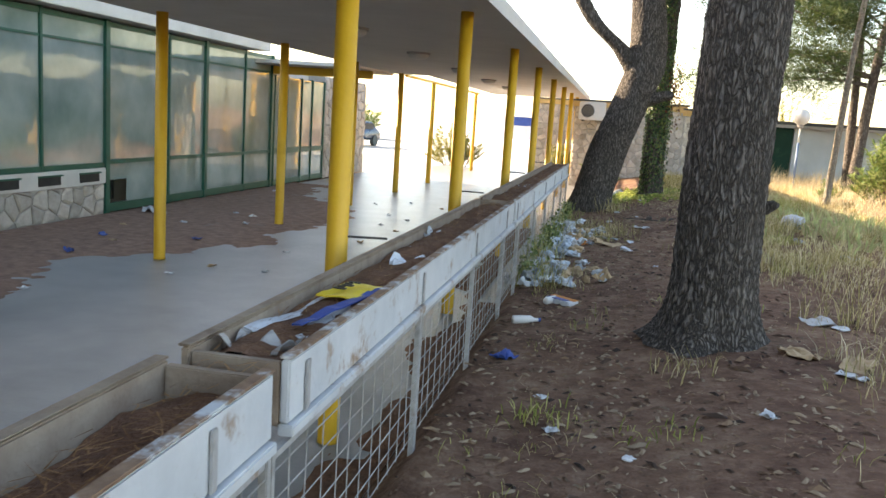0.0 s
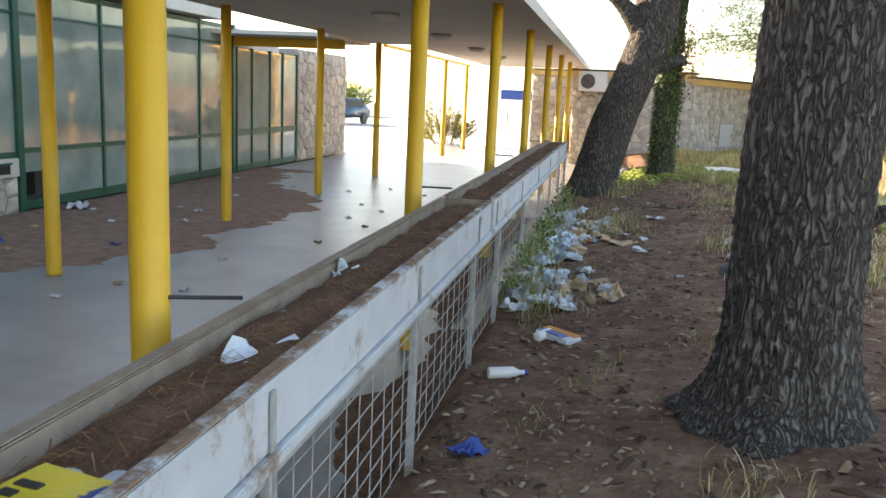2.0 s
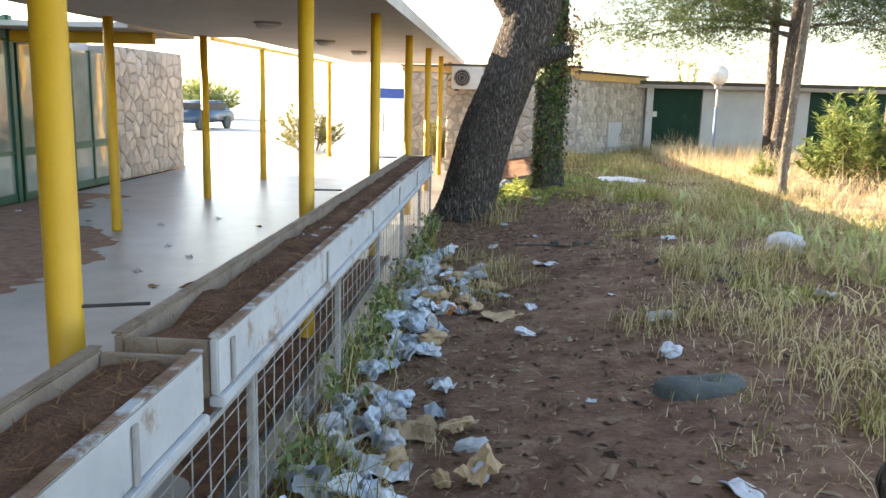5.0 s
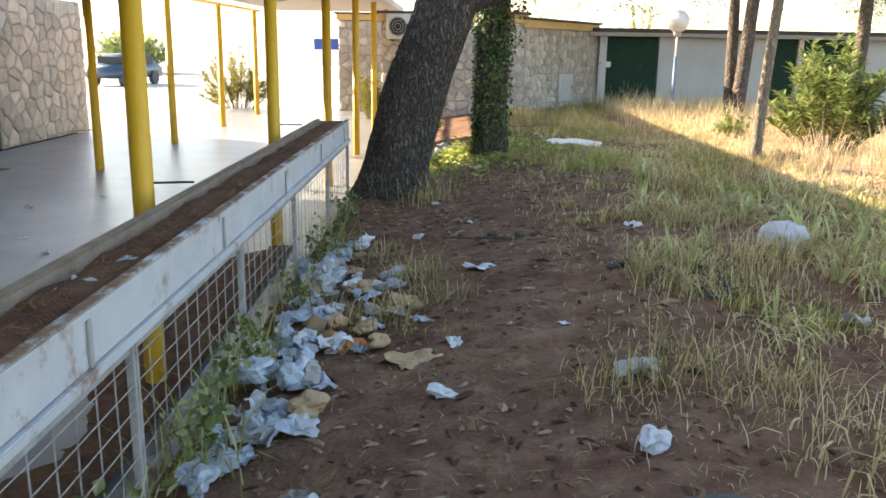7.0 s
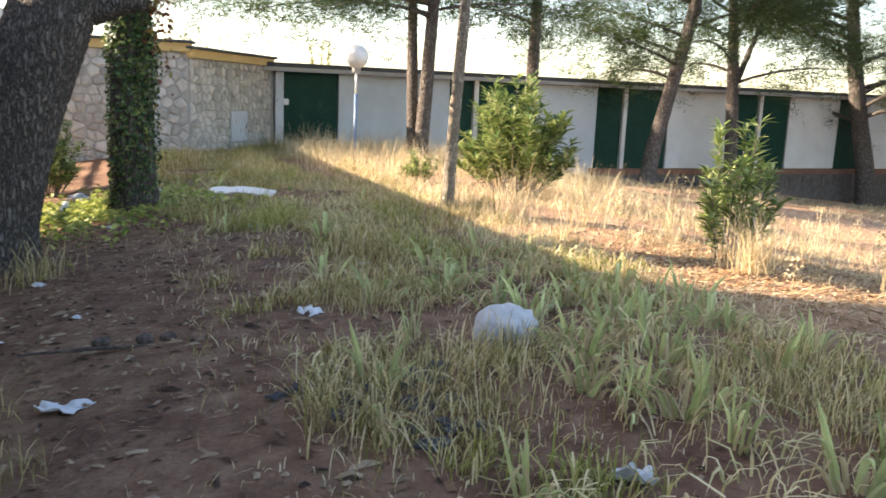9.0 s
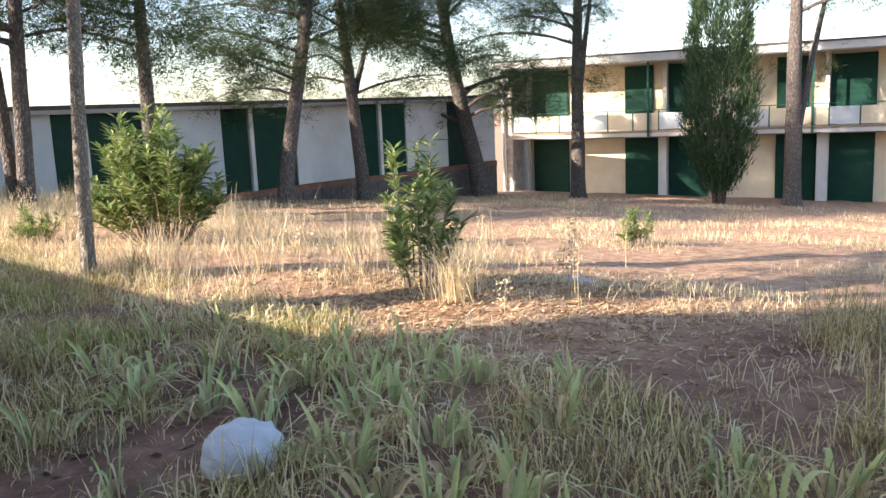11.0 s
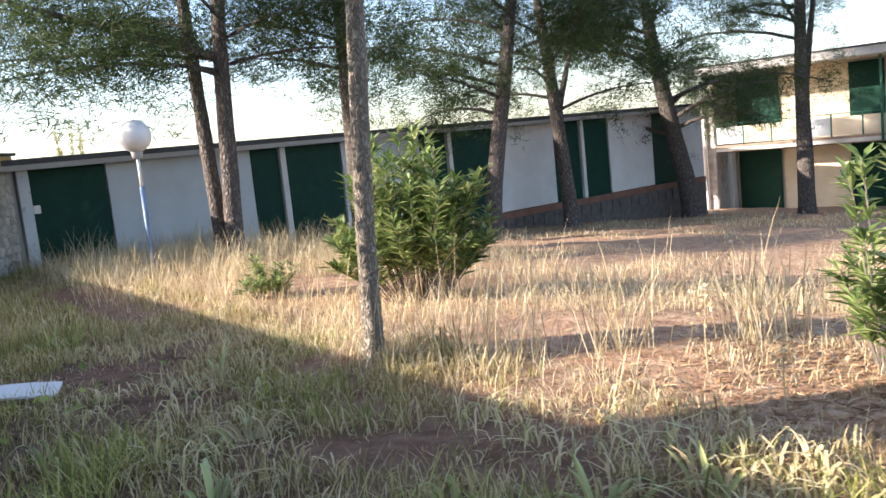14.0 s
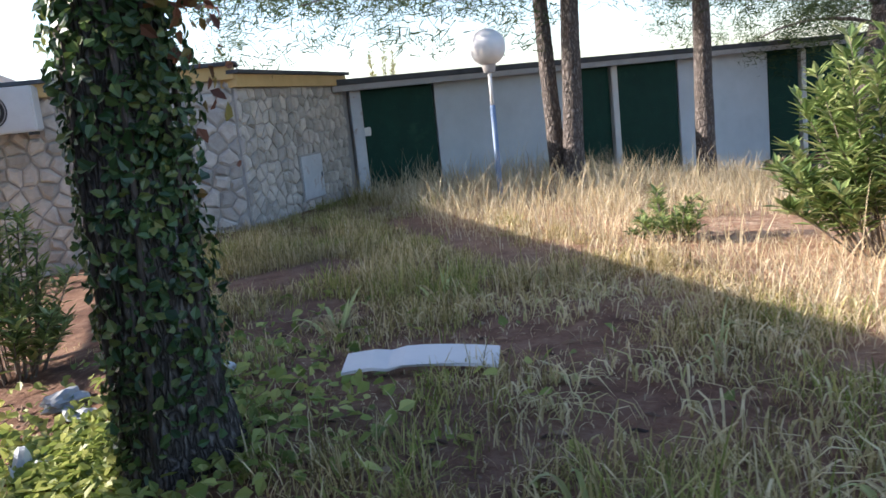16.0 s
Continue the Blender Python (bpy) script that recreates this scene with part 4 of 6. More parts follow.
def crown_centres(rng, limbs, per_limb):
    out = []
    for pts in limbs:
        a, b, c = (Vector(p) for p in pts)
        for _ in range(per_limb):
            t = rng.uniform(0.35, 1.05)
            p = a.lerp(b, t).lerp(b.lerp(c, t), t)
            out.append((p + Vector((rng.gauss(0, 0.5), rng.gauss(0, 0.5), rng.gauss(0.0, 0.4))), rng.uniform(0.7, 1.25)))
    return out


def pine(base, lean, height, r0, crown_z, spread, seed, label, limb_count=11, fork=None, tufts=98, hang=()):
    rng = random.Random(seed)
    t = thing("pine_tree", label, "tree", (base[0], base[1], land(base[0], base[1]) - 0.06), group="pine trees in the yard")
    lx, ly = lean
    path = [(0, 0, 0), (lx * 0.12, ly * 0.1, height * 0.15), (lx * 0.5 + rng.uniform(-0.1, 0.1), ly * 0.5, height * 0.45), (lx * 0.8, ly * 0.8 + rng.uniform(-0.1, 0.1), height * 0.75), (lx, ly, height)]
    rad = [r0 * 1.12, r0, r0 * 0.82, r0 * 0.55, r0 * 0.2]
    part("trunk", trunk_mesh(path, rad, 22, 70, 0.012, 0.25, seed), M_PLATES_SLIM if r0 < 0.1 else M_PLATES_FAR, t, smooth=True)
    limbs = []
    for i in range(limb_count):
        z = crown_z + (height - crown_z) * (i + rng.random() * 0.6) / limb_count
        f = z / height
        o = Vector((lx * f, ly * f, z))
        an = rng.uniform(0, 6.28) + i * 2.4
        ln = spread * (1.15 - 0.6 * (z - crown_z) / (height - crown_z)) * rng.uniform(0.6, 1.15)
        d = Vector((math.cos(an), math.sin(an), 0)) * ln
        limbs.append((o, o + d * 0.5 + Vector((0, 0, ln * 0.22)), o + d + Vector((0, 0, ln * rng.uniform(0.0, 0.35)))))
    if fork:
        z, dx, dy, dz = fork
        o = Vector((lx * z / height, ly * z / height, z))
        limbs.append((o, o + Vector((dx * 0.5, dy * 0.5, dz * 0.55)), o + Vector((dx, dy, dz))))
    main = limbs[-1] if fork else None
    for z, dx, dy, dz in hang:
        o = Vector((lx * z / height, ly * z / height, z))
        limbs.append((o, o + Vector((dx * 0.5, dy * 0.5, 0.35)), o + Vector((dx, dy, dz))))
    for a, b, c in limbs:
        pts = [a.lerp(b, k / 5).lerp(b.lerp(c, k / 5), k / 5) for k in range(6)]
        r = r0 * (0.55 if fork and (a, b, c) == main else 0.24)
        part("limb", tube(pts, [r * (1 - 0.14 * k) for k in range(6)], 7), M_PLATES_FAR, t, smooth=True)
    me = tuft_mesh("crown", crown_centres(rng, limbs, tufts), rng, 34, 0.2, 0.008, M_NEEDLE)
    cr = new("crown", me)
    cr.parent = t
    tagged(cr, "open crown of fine green needles")
    return t


def big_pine():
    t = thing("pine_tree", "massive old pine with deeply plated dark bark beside the path", "tree", (0.76, 6.1, land(0.76, 6.1) - 0.06))
    path = [(0, 0, 0), (0.0, 0, 0.35), (0.01, 0, 1.2), (0.03, 0, 2.4), (0.1, 0.05, 4.5), (0.2, 0.1, 7.0)]
    part("trunk", trunk_mesh(path, [0.34, 0.305, 0.285, 0.275, 0.25, 0.18], 170, 340, 0.017, 0.42, 2.0), M_PLATES, t, smooth=True)
    part("knot", tube([(0.28, -0.02, 1.02), (0.34, -0.04, 1.05), (0.37, -0.05, 1.05)], [0.05, 0.035, 0.012], 8), M_PLATES, t)
    rng = random.Random(21)
    limbs = []
    for i in range(8):
        an, z = i * 2.4, 5.0 + 0.28 * i
        o = Vector((0.15, 0.08, z))
        limbs.append((o, o + Vector((math.cos(an) * 1.4, math.sin(an) * 1.4, 0.5)), o + Vector((math.cos(an) * 3, math.sin(an) * 3, 0.8))))
        pts = [limbs[-1][0].lerp(limbs[-1][1], k / 4).lerp(limbs[-1][1].lerp(limbs[-1][2], k / 4), k / 4) for k in range(5)]
        part("limb", tube(pts, [0.09, 0.075, 0.06, 0.045, 0.02], 8), M_PLATES_FAR, t, smooth=True)
    cr = new("crown", tuft_mesh("crown", crown_centres(rng, limbs, 40), rng, 30, 0.2, 0.009, M_NEEDLE))
    cr.parent = t


big_pine()


def leaning_pine():
    bx, by = -0.45, 16.95
    t = thing("pine_tree", "thick leaning pine with a forked trunk at the planter's end", "tree", (bx, by, land(bx, by) - 0.08))
    path = [(0, 0, 0), (0.07, 0, 0.4), (0.3, 0, 1.3), (0.62, 0.05, 2.2), (0.86, 0.1, 3.0), (0.82, 0.15, 4.0), (0.62, 0.2, 5.4), (0.5, 0.2, 7.0)]
    part("trunk", trunk_mesh(path, [0.44, 0.4, 0.38, 0.37, 0.37, 0.33, 0.27, 0.2], 110, 240, 0.026, 0.2, 5.0), M_PLATES, t, smooth=True)
    part("fork_limb", trunk_mesh([(0.72, 0.05, 2.75), (0.35, 0.0, 3.25), (-0.2, -0.05, 3.75), (-0.65, -0.1, 4.5), (-1.1, -0.1, 5.6)], [0.22, 0.19, 0.165, 0.15, 0.1], 40, 90, 0.02, 0, 6.0), M_PLATES, t, smooth=True)
    part("stub", tube([(0.95, 0.0, 2.3), (1.25, -0.05, 2.4), (1.42, -0.05, 2.41)], [0.13, 0.1, 0.085], 12), M_PLATES, t, "sawn-off branch stub")
    rng = random.Random(33)
    limbs = []
    for i in range(9):
        an, z = i * 2.4, 4.8 + 0.3 * i
        o = Vector((0.6, 0.2, z))
        limbs.append((o, o + Vector((math.cos(an) * 1.5, math.sin(an) * 1.5, 0.4)), o + Vector((math.cos(an) * 3.0, math.sin(an) * 3.0, 0.3))))
    for x, y, z in ((3.6, -1.2, 0.1), (3.2, 1.6, 0.0)):
        o = Vector((0.72, 0.2, 4.3))
        limbs.append((o, o + Vector((x * 0.5, y * 0.5, 0.5)), o + Vector((x, y, z))))
    for a, b, c in limbs:
        pts = [a.lerp(b, k / 4).lerp(b.lerp(c, k / 4), k / 4) for k in range(5)]
        part("limb", tube(pts, [0.08, 0.065, 0.05, 0.035, 0.015], 8), M_PLATES_FAR, t, smooth=True)
    cr = new("crown", tuft_mesh("crown", crown_centres(rng, limbs, 46), rng, 30, 0.2, 0.009, M_NEEDLE))
    cr.parent = t


leaning_pine()

M_IVY = island_material("ivy_leaves", [(0.015, 0.04, 0.012), (0.04, 0.085, 0.022), (0.075, 0.13, 0.035), (0.18, 0.2, 0.055)], 0.4, 0.25, 0.5)
M_IVYDRY = island_material("ivy_autumn", [(0.08, 0.03, 0.02), (0.2, 0.08, 0.04), (0.25, 0.2, 0.05)], 0.5, 0.3)


def leaf_cloud(name, spots, rng, size, mat, wide=0.75):
    """Five-cornered leaves at spots, each a place and the way it faces."""
    vs, fs = [], []
    for p, nrm in spots:
        d = (nrm + Vector((rng.gauss(0, 0.5), rng.gauss(0, 0.5), rng.gauss(-0.1, 0.5)))).normalized()
        a = d.cross(Vector((rng.gauss(0, 1), rng.gauss(0, 1), rng.gauss(0, 1)))).normalized()
        b = d.cross(a)
        s = size * rng.uniform(0.6, 1.3)
        k = len(vs)
        for u, v, w in ((0, -0.5, 0), (0.5 * wide, -0.15, 0.1), (0.32 * wide, 0.3, 0.02), (0, 0.6, -0.12), (-0.32 * wide, 0.3, 0.02), (-0.5 * wide, -0.15, 0.1)):
            vs.append(tuple(p + a * u * s + b * v * s + d * w * s))
        fs.append((k, k + 1, k + 2, k + 3))
        fs.append((k, k + 3, k + 4, k + 5))
    me = bpy.data.meshes.new(name)
    me.from_pydata(vs, [], fs)
    me.materials.append(mat)
    return me


def ivy_tree():
    bx, by = 0.85, 18.95
    t = thing("ivy_tree", "straight tree trunk thickly wrapped in climbing ivy", "tree", (bx, by, land(bx, by) - 0.06))
    path = [(0, 0, 0), (-0.02, 0, 0.5), (-0.05, 0, 1.6), (-0.02, 0, 3.0), (0.05, 0, 5.0), (0.1, 0, 7.5)]
    part("trunk", trunk_mesh(path, [0.25, 0.22, 0.2, 0.19, 0.17, 0.13], 60, 140, 0.025, 0.25, 8.0), M_PLATES, t, smooth=True)
    rng = random.Random(5)
    spots = []
    for _ in range(21000):
        z = rng.random() ** 0.8 * 6.5
        an = rng.uniform(0, 6.28)
        dens = 0.85 + 0.5 * noise.noise(Vector((math.cos(an) * 1.6, math.sin(an) * 1.6, z * 1.1)))
        if rng.random() > dens + 0.25 * min(1.0, z / 2):
            continue
        bulge = 0.07 + 0.14 * max(0.0, noise.noise(Vector((math.cos(an) * 1.5 + 4, math.sin(an) * 1.5, z * 1.4)))) * min(1, z / 1.2)
        r = 0.205 - 0.012 * z + rng.random() ** 1.5 * bulge
        spots.append((Vector((math.cos(an) * r - 0.03, math.sin(an) * r, z)), Vector((math.cos(an), math.sin(an), 0.25))))
    cr = new("ivy", leaf_cloud("ivy", spots, rng, 0.05, M_IVY))
    cr.parent = t
    tagged(cr, "glossy dark green ivy leaves")
    spots = []
    for _ in range(240):
        z = rng.gauss(2.35, 0.35)
        an = rng.gauss(-0.35, 0.4)
        r = 0.24 + rng.random() * 0.2
        spots.append((Vector((math.cos(an) * r, math.sin(an) * r, z)), Vector((math.cos(an), math.sin(an), 0))))
    cr = new("ivy_shoot", leaf_cloud("ivy_shoot", spots, rng, 0.06, M_IVYDRY))
    cr.parent = t
    tagged(cr, "reddening ivy shoots standing off the trunk", kind="stuff")
    for k in range(7):
        an = k * 0.9
        pts = [(math.cos(an + 0.25 * math.sin(z * 1.7 + k)) * (0.235 - 0.01 * z) - 0.03, math.sin(an + 0.25 * math.sin(z * 1.7 + k)) * (0.235 - 0.01 * z), z) for z in [0.1 + 0.3 * i for i in range(16)]]
        part("vine", tube(pts, [0.016 - 0.0007 * i for i in range(16)], 6), M_BARK, t, smooth=True)
    # ivy creeping over the soil
    spots = []
    for _ in range(3600):
        a, r = rng.uniform(0, 6.28), abs(rng.gauss(0, 0.8))
        x, y = bx - 0.45 + math.cos(a) * r * 1.1, by + 0.35 + math.sin(a) * r * 1.3
        spots.append((Vector((x, y, land(x, y) + 0.02 + rng.random() * 0.06)), Vector((0, 0, 1))))
    # leaf colours raised to stand in for the sun patch on this ivy
    me = leaf_cloud("ground_ivy", spots, rng, 0.07, island_material("sunlit_ground_ivy", [(0.12, 0.17, 0.035), (0.28, 0.33, 0.08), (0.46, 0.47, 0.15)], 0.5, 0.35))
    tagged(new("ground_ivy", me), "yellow-green ivy creeping over the soil round the tree, brightened as if sunlit", "ivy", "", "stuff")


ivy_tree()

pine((4.2, 17.85), (0.25, -0.45), 7.5, 0.066, 4.6, 1.6, 41, "slim young pine in the dry grass, its bark paled as if sunlit", 7, tufts=36)
pine((6.92, 27.35), (-0.25, 0.2), 9.5, 0.13, 3.3, 4.2, 42, "tall grey pine, the thinner of a close pair", 17)
pine((6.98, 26.98), (0.75, 0.2), 9.0, 0.155, 3.4, 3.8, 43, "tall grey pine, the thicker of a close pair", 16, fork=(3.5, -3.6, -0.4, 0.9), tufts=110, hang=((3.3, -4.4, -1.2, -0.35), (3.2, -3.0, -1.8, -0.1), (3.5, -5.6, 0.4, -0.2), (3.4, 2.6, -1.4, 0.0)))
pine((10.18, 28.0), (0.15, 0.0), 9.0, 0.165, 3.3, 3.1, 44, "straight grey pine before the green doors", 15)
pine((14.2, 28.6), (1.9, 0.0), 9.0, 0.21, 2.9, 3.3, 45, "tall pine leaning over the dry grass", 18, tufts=115)
pine((17.75, 29.4), (-0.9, 0.0), 9.0, 0.2, 3.1, 3.3, 46, "tall pine with a forked trunk", 17, fork=(2.95, 1.5, 0.2, 3.2))
pine((24.1, 30.2), (-2.2, 0.0), 9.5, 0.3, 2.7, 4.3, 47, "tall leaning pine before the pale panels", 24, tufts=130)
pine((27.2, 28.0), (0.2, 0.1), 10.5, 0.26, 5.6, 3.8, 48, "tall twin pine before the two-storey block", 15, fork=(3.4, 0.6, -0.5, 5.5), tufts=110)
pine((28.5, 20.5), (0.0, 0.0), 10.5, 0.27, 6.2, 3.4, 49, "tall pine with two spreading trunks beside the cypress", 12, fork=(1.9, 2.0, -0.5, 6.5), tufts=80)


def cypress():
    x, y = 27.6, 22.6
    t = thing("cypress_tree", "tall narrow dark green cypress before the balcony", "tree", (x, y, land(x, y) - 0.06))
    rng = random.Random(9)
    for k in range(5):
        a = k * 1.26
        part("stem", tube([(math.cos(a) * 0.12, math.sin(a) * 0.12, 0), (math.cos(a) * 0.3, math.sin(a) * 0.3, 1.6), (math.cos(a) * 0.4, math.sin(a) * 0.4, 3.6)], [0.1, 0.07, 0.04], 8), M_PLATES_FAR, t, smooth=True)
    cs = []
    for _ in range(2200):
        z = rng.uniform(0.6, 11.5)
        w = 1.02 * min(1.0, 0.3 + (z - 0.6) / 2.2) * (1 - max(0.0, (z - 7.5) / 4.2) ** 1.5)
        a = rng.uniform(0, 6.28)
        lob = 1 + 0.2 * math.sin(a * 4 + z * 0.45) + 0.08 * math.sin(z * 2.3 + a)
        r = w * lob * rng.uniform(0.72, 1.02)
        cs.append((Vector((math.cos(a) * r, math.sin(a) * r, z)), 1.0))
    vs, fs = [], []
    for c, _ in cs:
        for _ in range(16):
            d = Vector((c.x * 0.5 + rng.gauss(0, 0.35), c.y * 0.5 + rng.gauss(0, 0.35), 1.0)).normalized()
            o = c + Vector((rng.gauss(0, 0.1), rng.gauss(0, 0.1), rng.gauss(0, 0.12)))
            s = d.cross(Vector((rng.gauss(0, 1), rng.gauss(0, 1), 0.2))).normalized() * 0.018
            e = o + d * rng.uniform(0.14, 0.3)
            k = len(vs)
            vs += [tuple(o - s), tuple(o + s), tuple(e)]
            fs.append((k, k + 1, k + 2))
    me = bpy.data.meshes.new("foliage")
    me.from_pydata(vs, [], fs)
    me.materials.append(island_material("cypress_green", [(0.02, 0.045, 0.02), (0.04, 0.08, 0.03), (0.08, 0.12, 0.05)], 0.6, 0.25))
    f = new("foliage", me)
    f.parent = t


cypress()

# ---------------------------------------------------------------- oleanders and other shrubs
M_OLE = island_material("oleander_leaves", [(0.07, 0.12, 0.035), (0.15, 0.22, 0.06), (0.27, 0.34, 0.11), (0.42, 0.44, 0.19)], 0.45, 0.35, 0.5)


def oleander(x, y, height, width, stems, leaves, seed, label, leaf=0.13, mat=None, name="oleander_bush", low_leaf=0.3):
    rng = random.Random(seed)
    t = thing(name, label, "bush", (x, y, land(x, y) - 0.03))
    vs, fs = [], []
    stem_bm = bmesh.new()
    for _ in range(stems):
        a, sp = rng.uniform(0, 6.28), rng.random() ** 0.6 * width * 0.5
        hh = height * rng.uniform(0.38, 1.08) * (1 - 0.45 * (sp / (width * 0.5)) ** 2)
        p0 = Vector((math.cos(a) * (0.05 + sp * 0.3), math.sin(a) * (0.05 + sp * 0.3), 0))
        p2 = Vector((math.cos(a) * sp, math.sin(a) * sp, hh))
        p1 = p0.lerp(p2, 0.5) + Vector((0, 0, hh * 0.12))
        pts = [p0.lerp(p1, k / 5).lerp(p1.lerp(p2, k / 5), k / 5) for k in range(6)]
        put_tube(stem_bm, pts, [0.008, 0.0075, 0.007, 0.006, 0.005, 0.003], 5)
        for j in range(leaves):
            u = low_leaf + (1 - low_leaf) * rng.random() ** 0.75
            p = p0.lerp(p1, u).lerp(p1.lerp(p2, u), u)
            an = rng.uniform(0, 6.28)
            d = Vector((math.cos(an), math.sin(an), rng.uniform(0.1, 1.3))).normalized()
            ln = leaf * rng.uniform(0.7, 1.25)
            s = d.cross(Vector((0, 0, 1))).normalized() * ln * 0.125
            k = len(vs)
            droop = Vector((0, 0, -ln * 0.15))
            vs += [tuple(p), tuple(p + d * ln * 0.45 + s), tuple(p + d * ln + droop), tuple(p + d * ln * 0.45 - s)]
            fs.append((k, k + 1, k + 2, k + 3))
    tagged(part("stem", stem_bm, M_BARK_PALE, t), kind="stuff")
    me = bpy.data.meshes.new("leaves")
    me.from_pydata(vs, [], fs)
    me.materials.append(mat or M_OLE)
    lv = new("leaves", me)
    lv.parent = t
    return t


oleander(6.1, 20.0, 1.75, 1.9, 84, 62, 61, "large rounded oleander bush with narrow green leaves", 0.19)
oleander(5.95, 15.12, 1.3, 0.95, 22, 50, 62, "young oleander with narrow green leaves in dry grass", 0.16, low_leaf=0.25)
oleander(-0.35, 21.9, 1.3, 1.2, 45, 50, 63, "leafy oleander shrub by the stone wall", 0.14)
oleander(5.1, 21.5, 0.5, 0.75, 24, 34, 64, "small leafy shrub among dry grass", 0.11)
oleander(11.5, 16.2, 0.65, 0.6, 18, 34, 65, "small green seedling bush in the dry field", 0.12)
M_SUNBUSH = island_material("yellowing_leaves", [(0.12, 0.14, 0.03), (0.25, 0.24, 0.06), (0.36, 0.32, 0.1)], 0.5, 0.4)
oleander(-6.4, 33.5, 1.9, 2.6, 70, 70, 66, "sunlit yellow-green shrub beyond the walkway", 0.16, M_SUNBUSH, "shrub")
oleander(-1.9, 30.5, 1.5, 1.1, 40, 50, 67, "sunlit yellow-green shrub by the stone wall", 0.16, M_SUNBUSH, "shrub")
oleander(7.0, 38.0, 3.3, 2.4, 60, 70, 71, "pale green treetop showing above the low roof", 0.16, M_SUNBUSH, "bush")
oleander(-20.5, 62, 3.2, 6.0, 90, 60, 68, "dark hedge at the far edge of the forecourt", 0.4, None, "hedge")
oleander(-34, 64, 4.2, 7.0, 90, 60, 69, "dark hedge at the far edge of the forecourt", 0.45, None, "hedge")

# ---------------------------------------------------------------- grass
M_STRAW = island_material("dry_straw", [(0.36, 0.26, 0.14), (0.58, 0.46, 0.27), (0.78, 0.67, 0.46), (0.48, 0.4, 0.2)], 0.7, 0.4)
M_CURL = island_material("withered_blades", [(0.34, 0.28, 0.11), (0.56, 0.46, 0.23), (0.76, 0.65, 0.4), (0.42, 0.42, 0.16)], 0.6, 0.35)
M_MIXED = island_material("mixed_grass", [(0.14, 0.12, 0.04), (0.3, 0.25, 0.09), (0.54, 0.43, 0.2), (0.74, 0.62, 0.38)], 0.7, 0.4)
M_GREENGRASS = island_material("green_grass", [(0.15, 0.18, 0.035), (0.32, 0.33, 0.08), (0.56, 0.5, 0.2)], 0.6, 0.4)


def blades(name, spots, rng, mat, label, category="grass", arch=False):
    """Bent blades: spots are x, y, number, height, width, spread."""
    vs, fs = [], []
    for x, y, num, hh, wd, sp in spots:
        for _ in range(num):
            bx, by = x + rng.gauss(0, sp), y + rng.gauss(0, sp)
            z = land(bx, by) - 0.01
            an = rng.uniform(0, 6.28)
            ln = hh * rng.uniform(0.45, 1.15)
            bend = ln * rng.uniform(0.15, 1.05)
            droop = rng.uniform(0.0, 0.95) * min(1.0, bend / ln)
            if arch:
                bend, droop = ln * rng.uniform(0.55, 0.95), rng.uniform(0.7, 1.05)
            dx, dy = math.cos(an), math.sin(an)
            px, py = -dy * wd, dx * wd
            k = len(vs)
            for q, w in ((0.0, 0.8), (0.4, 1.0), (0.75, 0.8)):
                cx, cy, cz = bx + dx * bend * q ** 1.7, by + dy * bend * q ** 1.7, z + ln * (q - droop * q ** 3)
                vs += [(cx - px * w, cy - py * w, cz), (cx + px * w, cy + py * w, cz)]
            vs.append((bx + dx * bend, by + dy * bend, z + ln * (1 - droop)))
            fs += [(k, k + 1, k + 3, k + 2), (k + 2, k + 3, k + 5, k + 4), (k + 4, k + 5, k + 6)]
    me = bpy.data.meshes.new(name)
    me.from_pydata(vs, [], fs)
    me.materials.append(mat)
    return tagged(new(name, me), label, category, "", "stuff")


def near_thing(x, y):
    return (x - 0.76) ** 2 + (y - 6.1) ** 2 < 0.3 or (x + 0.3) ** 2 + (y - 17) ** 2 < 0.4


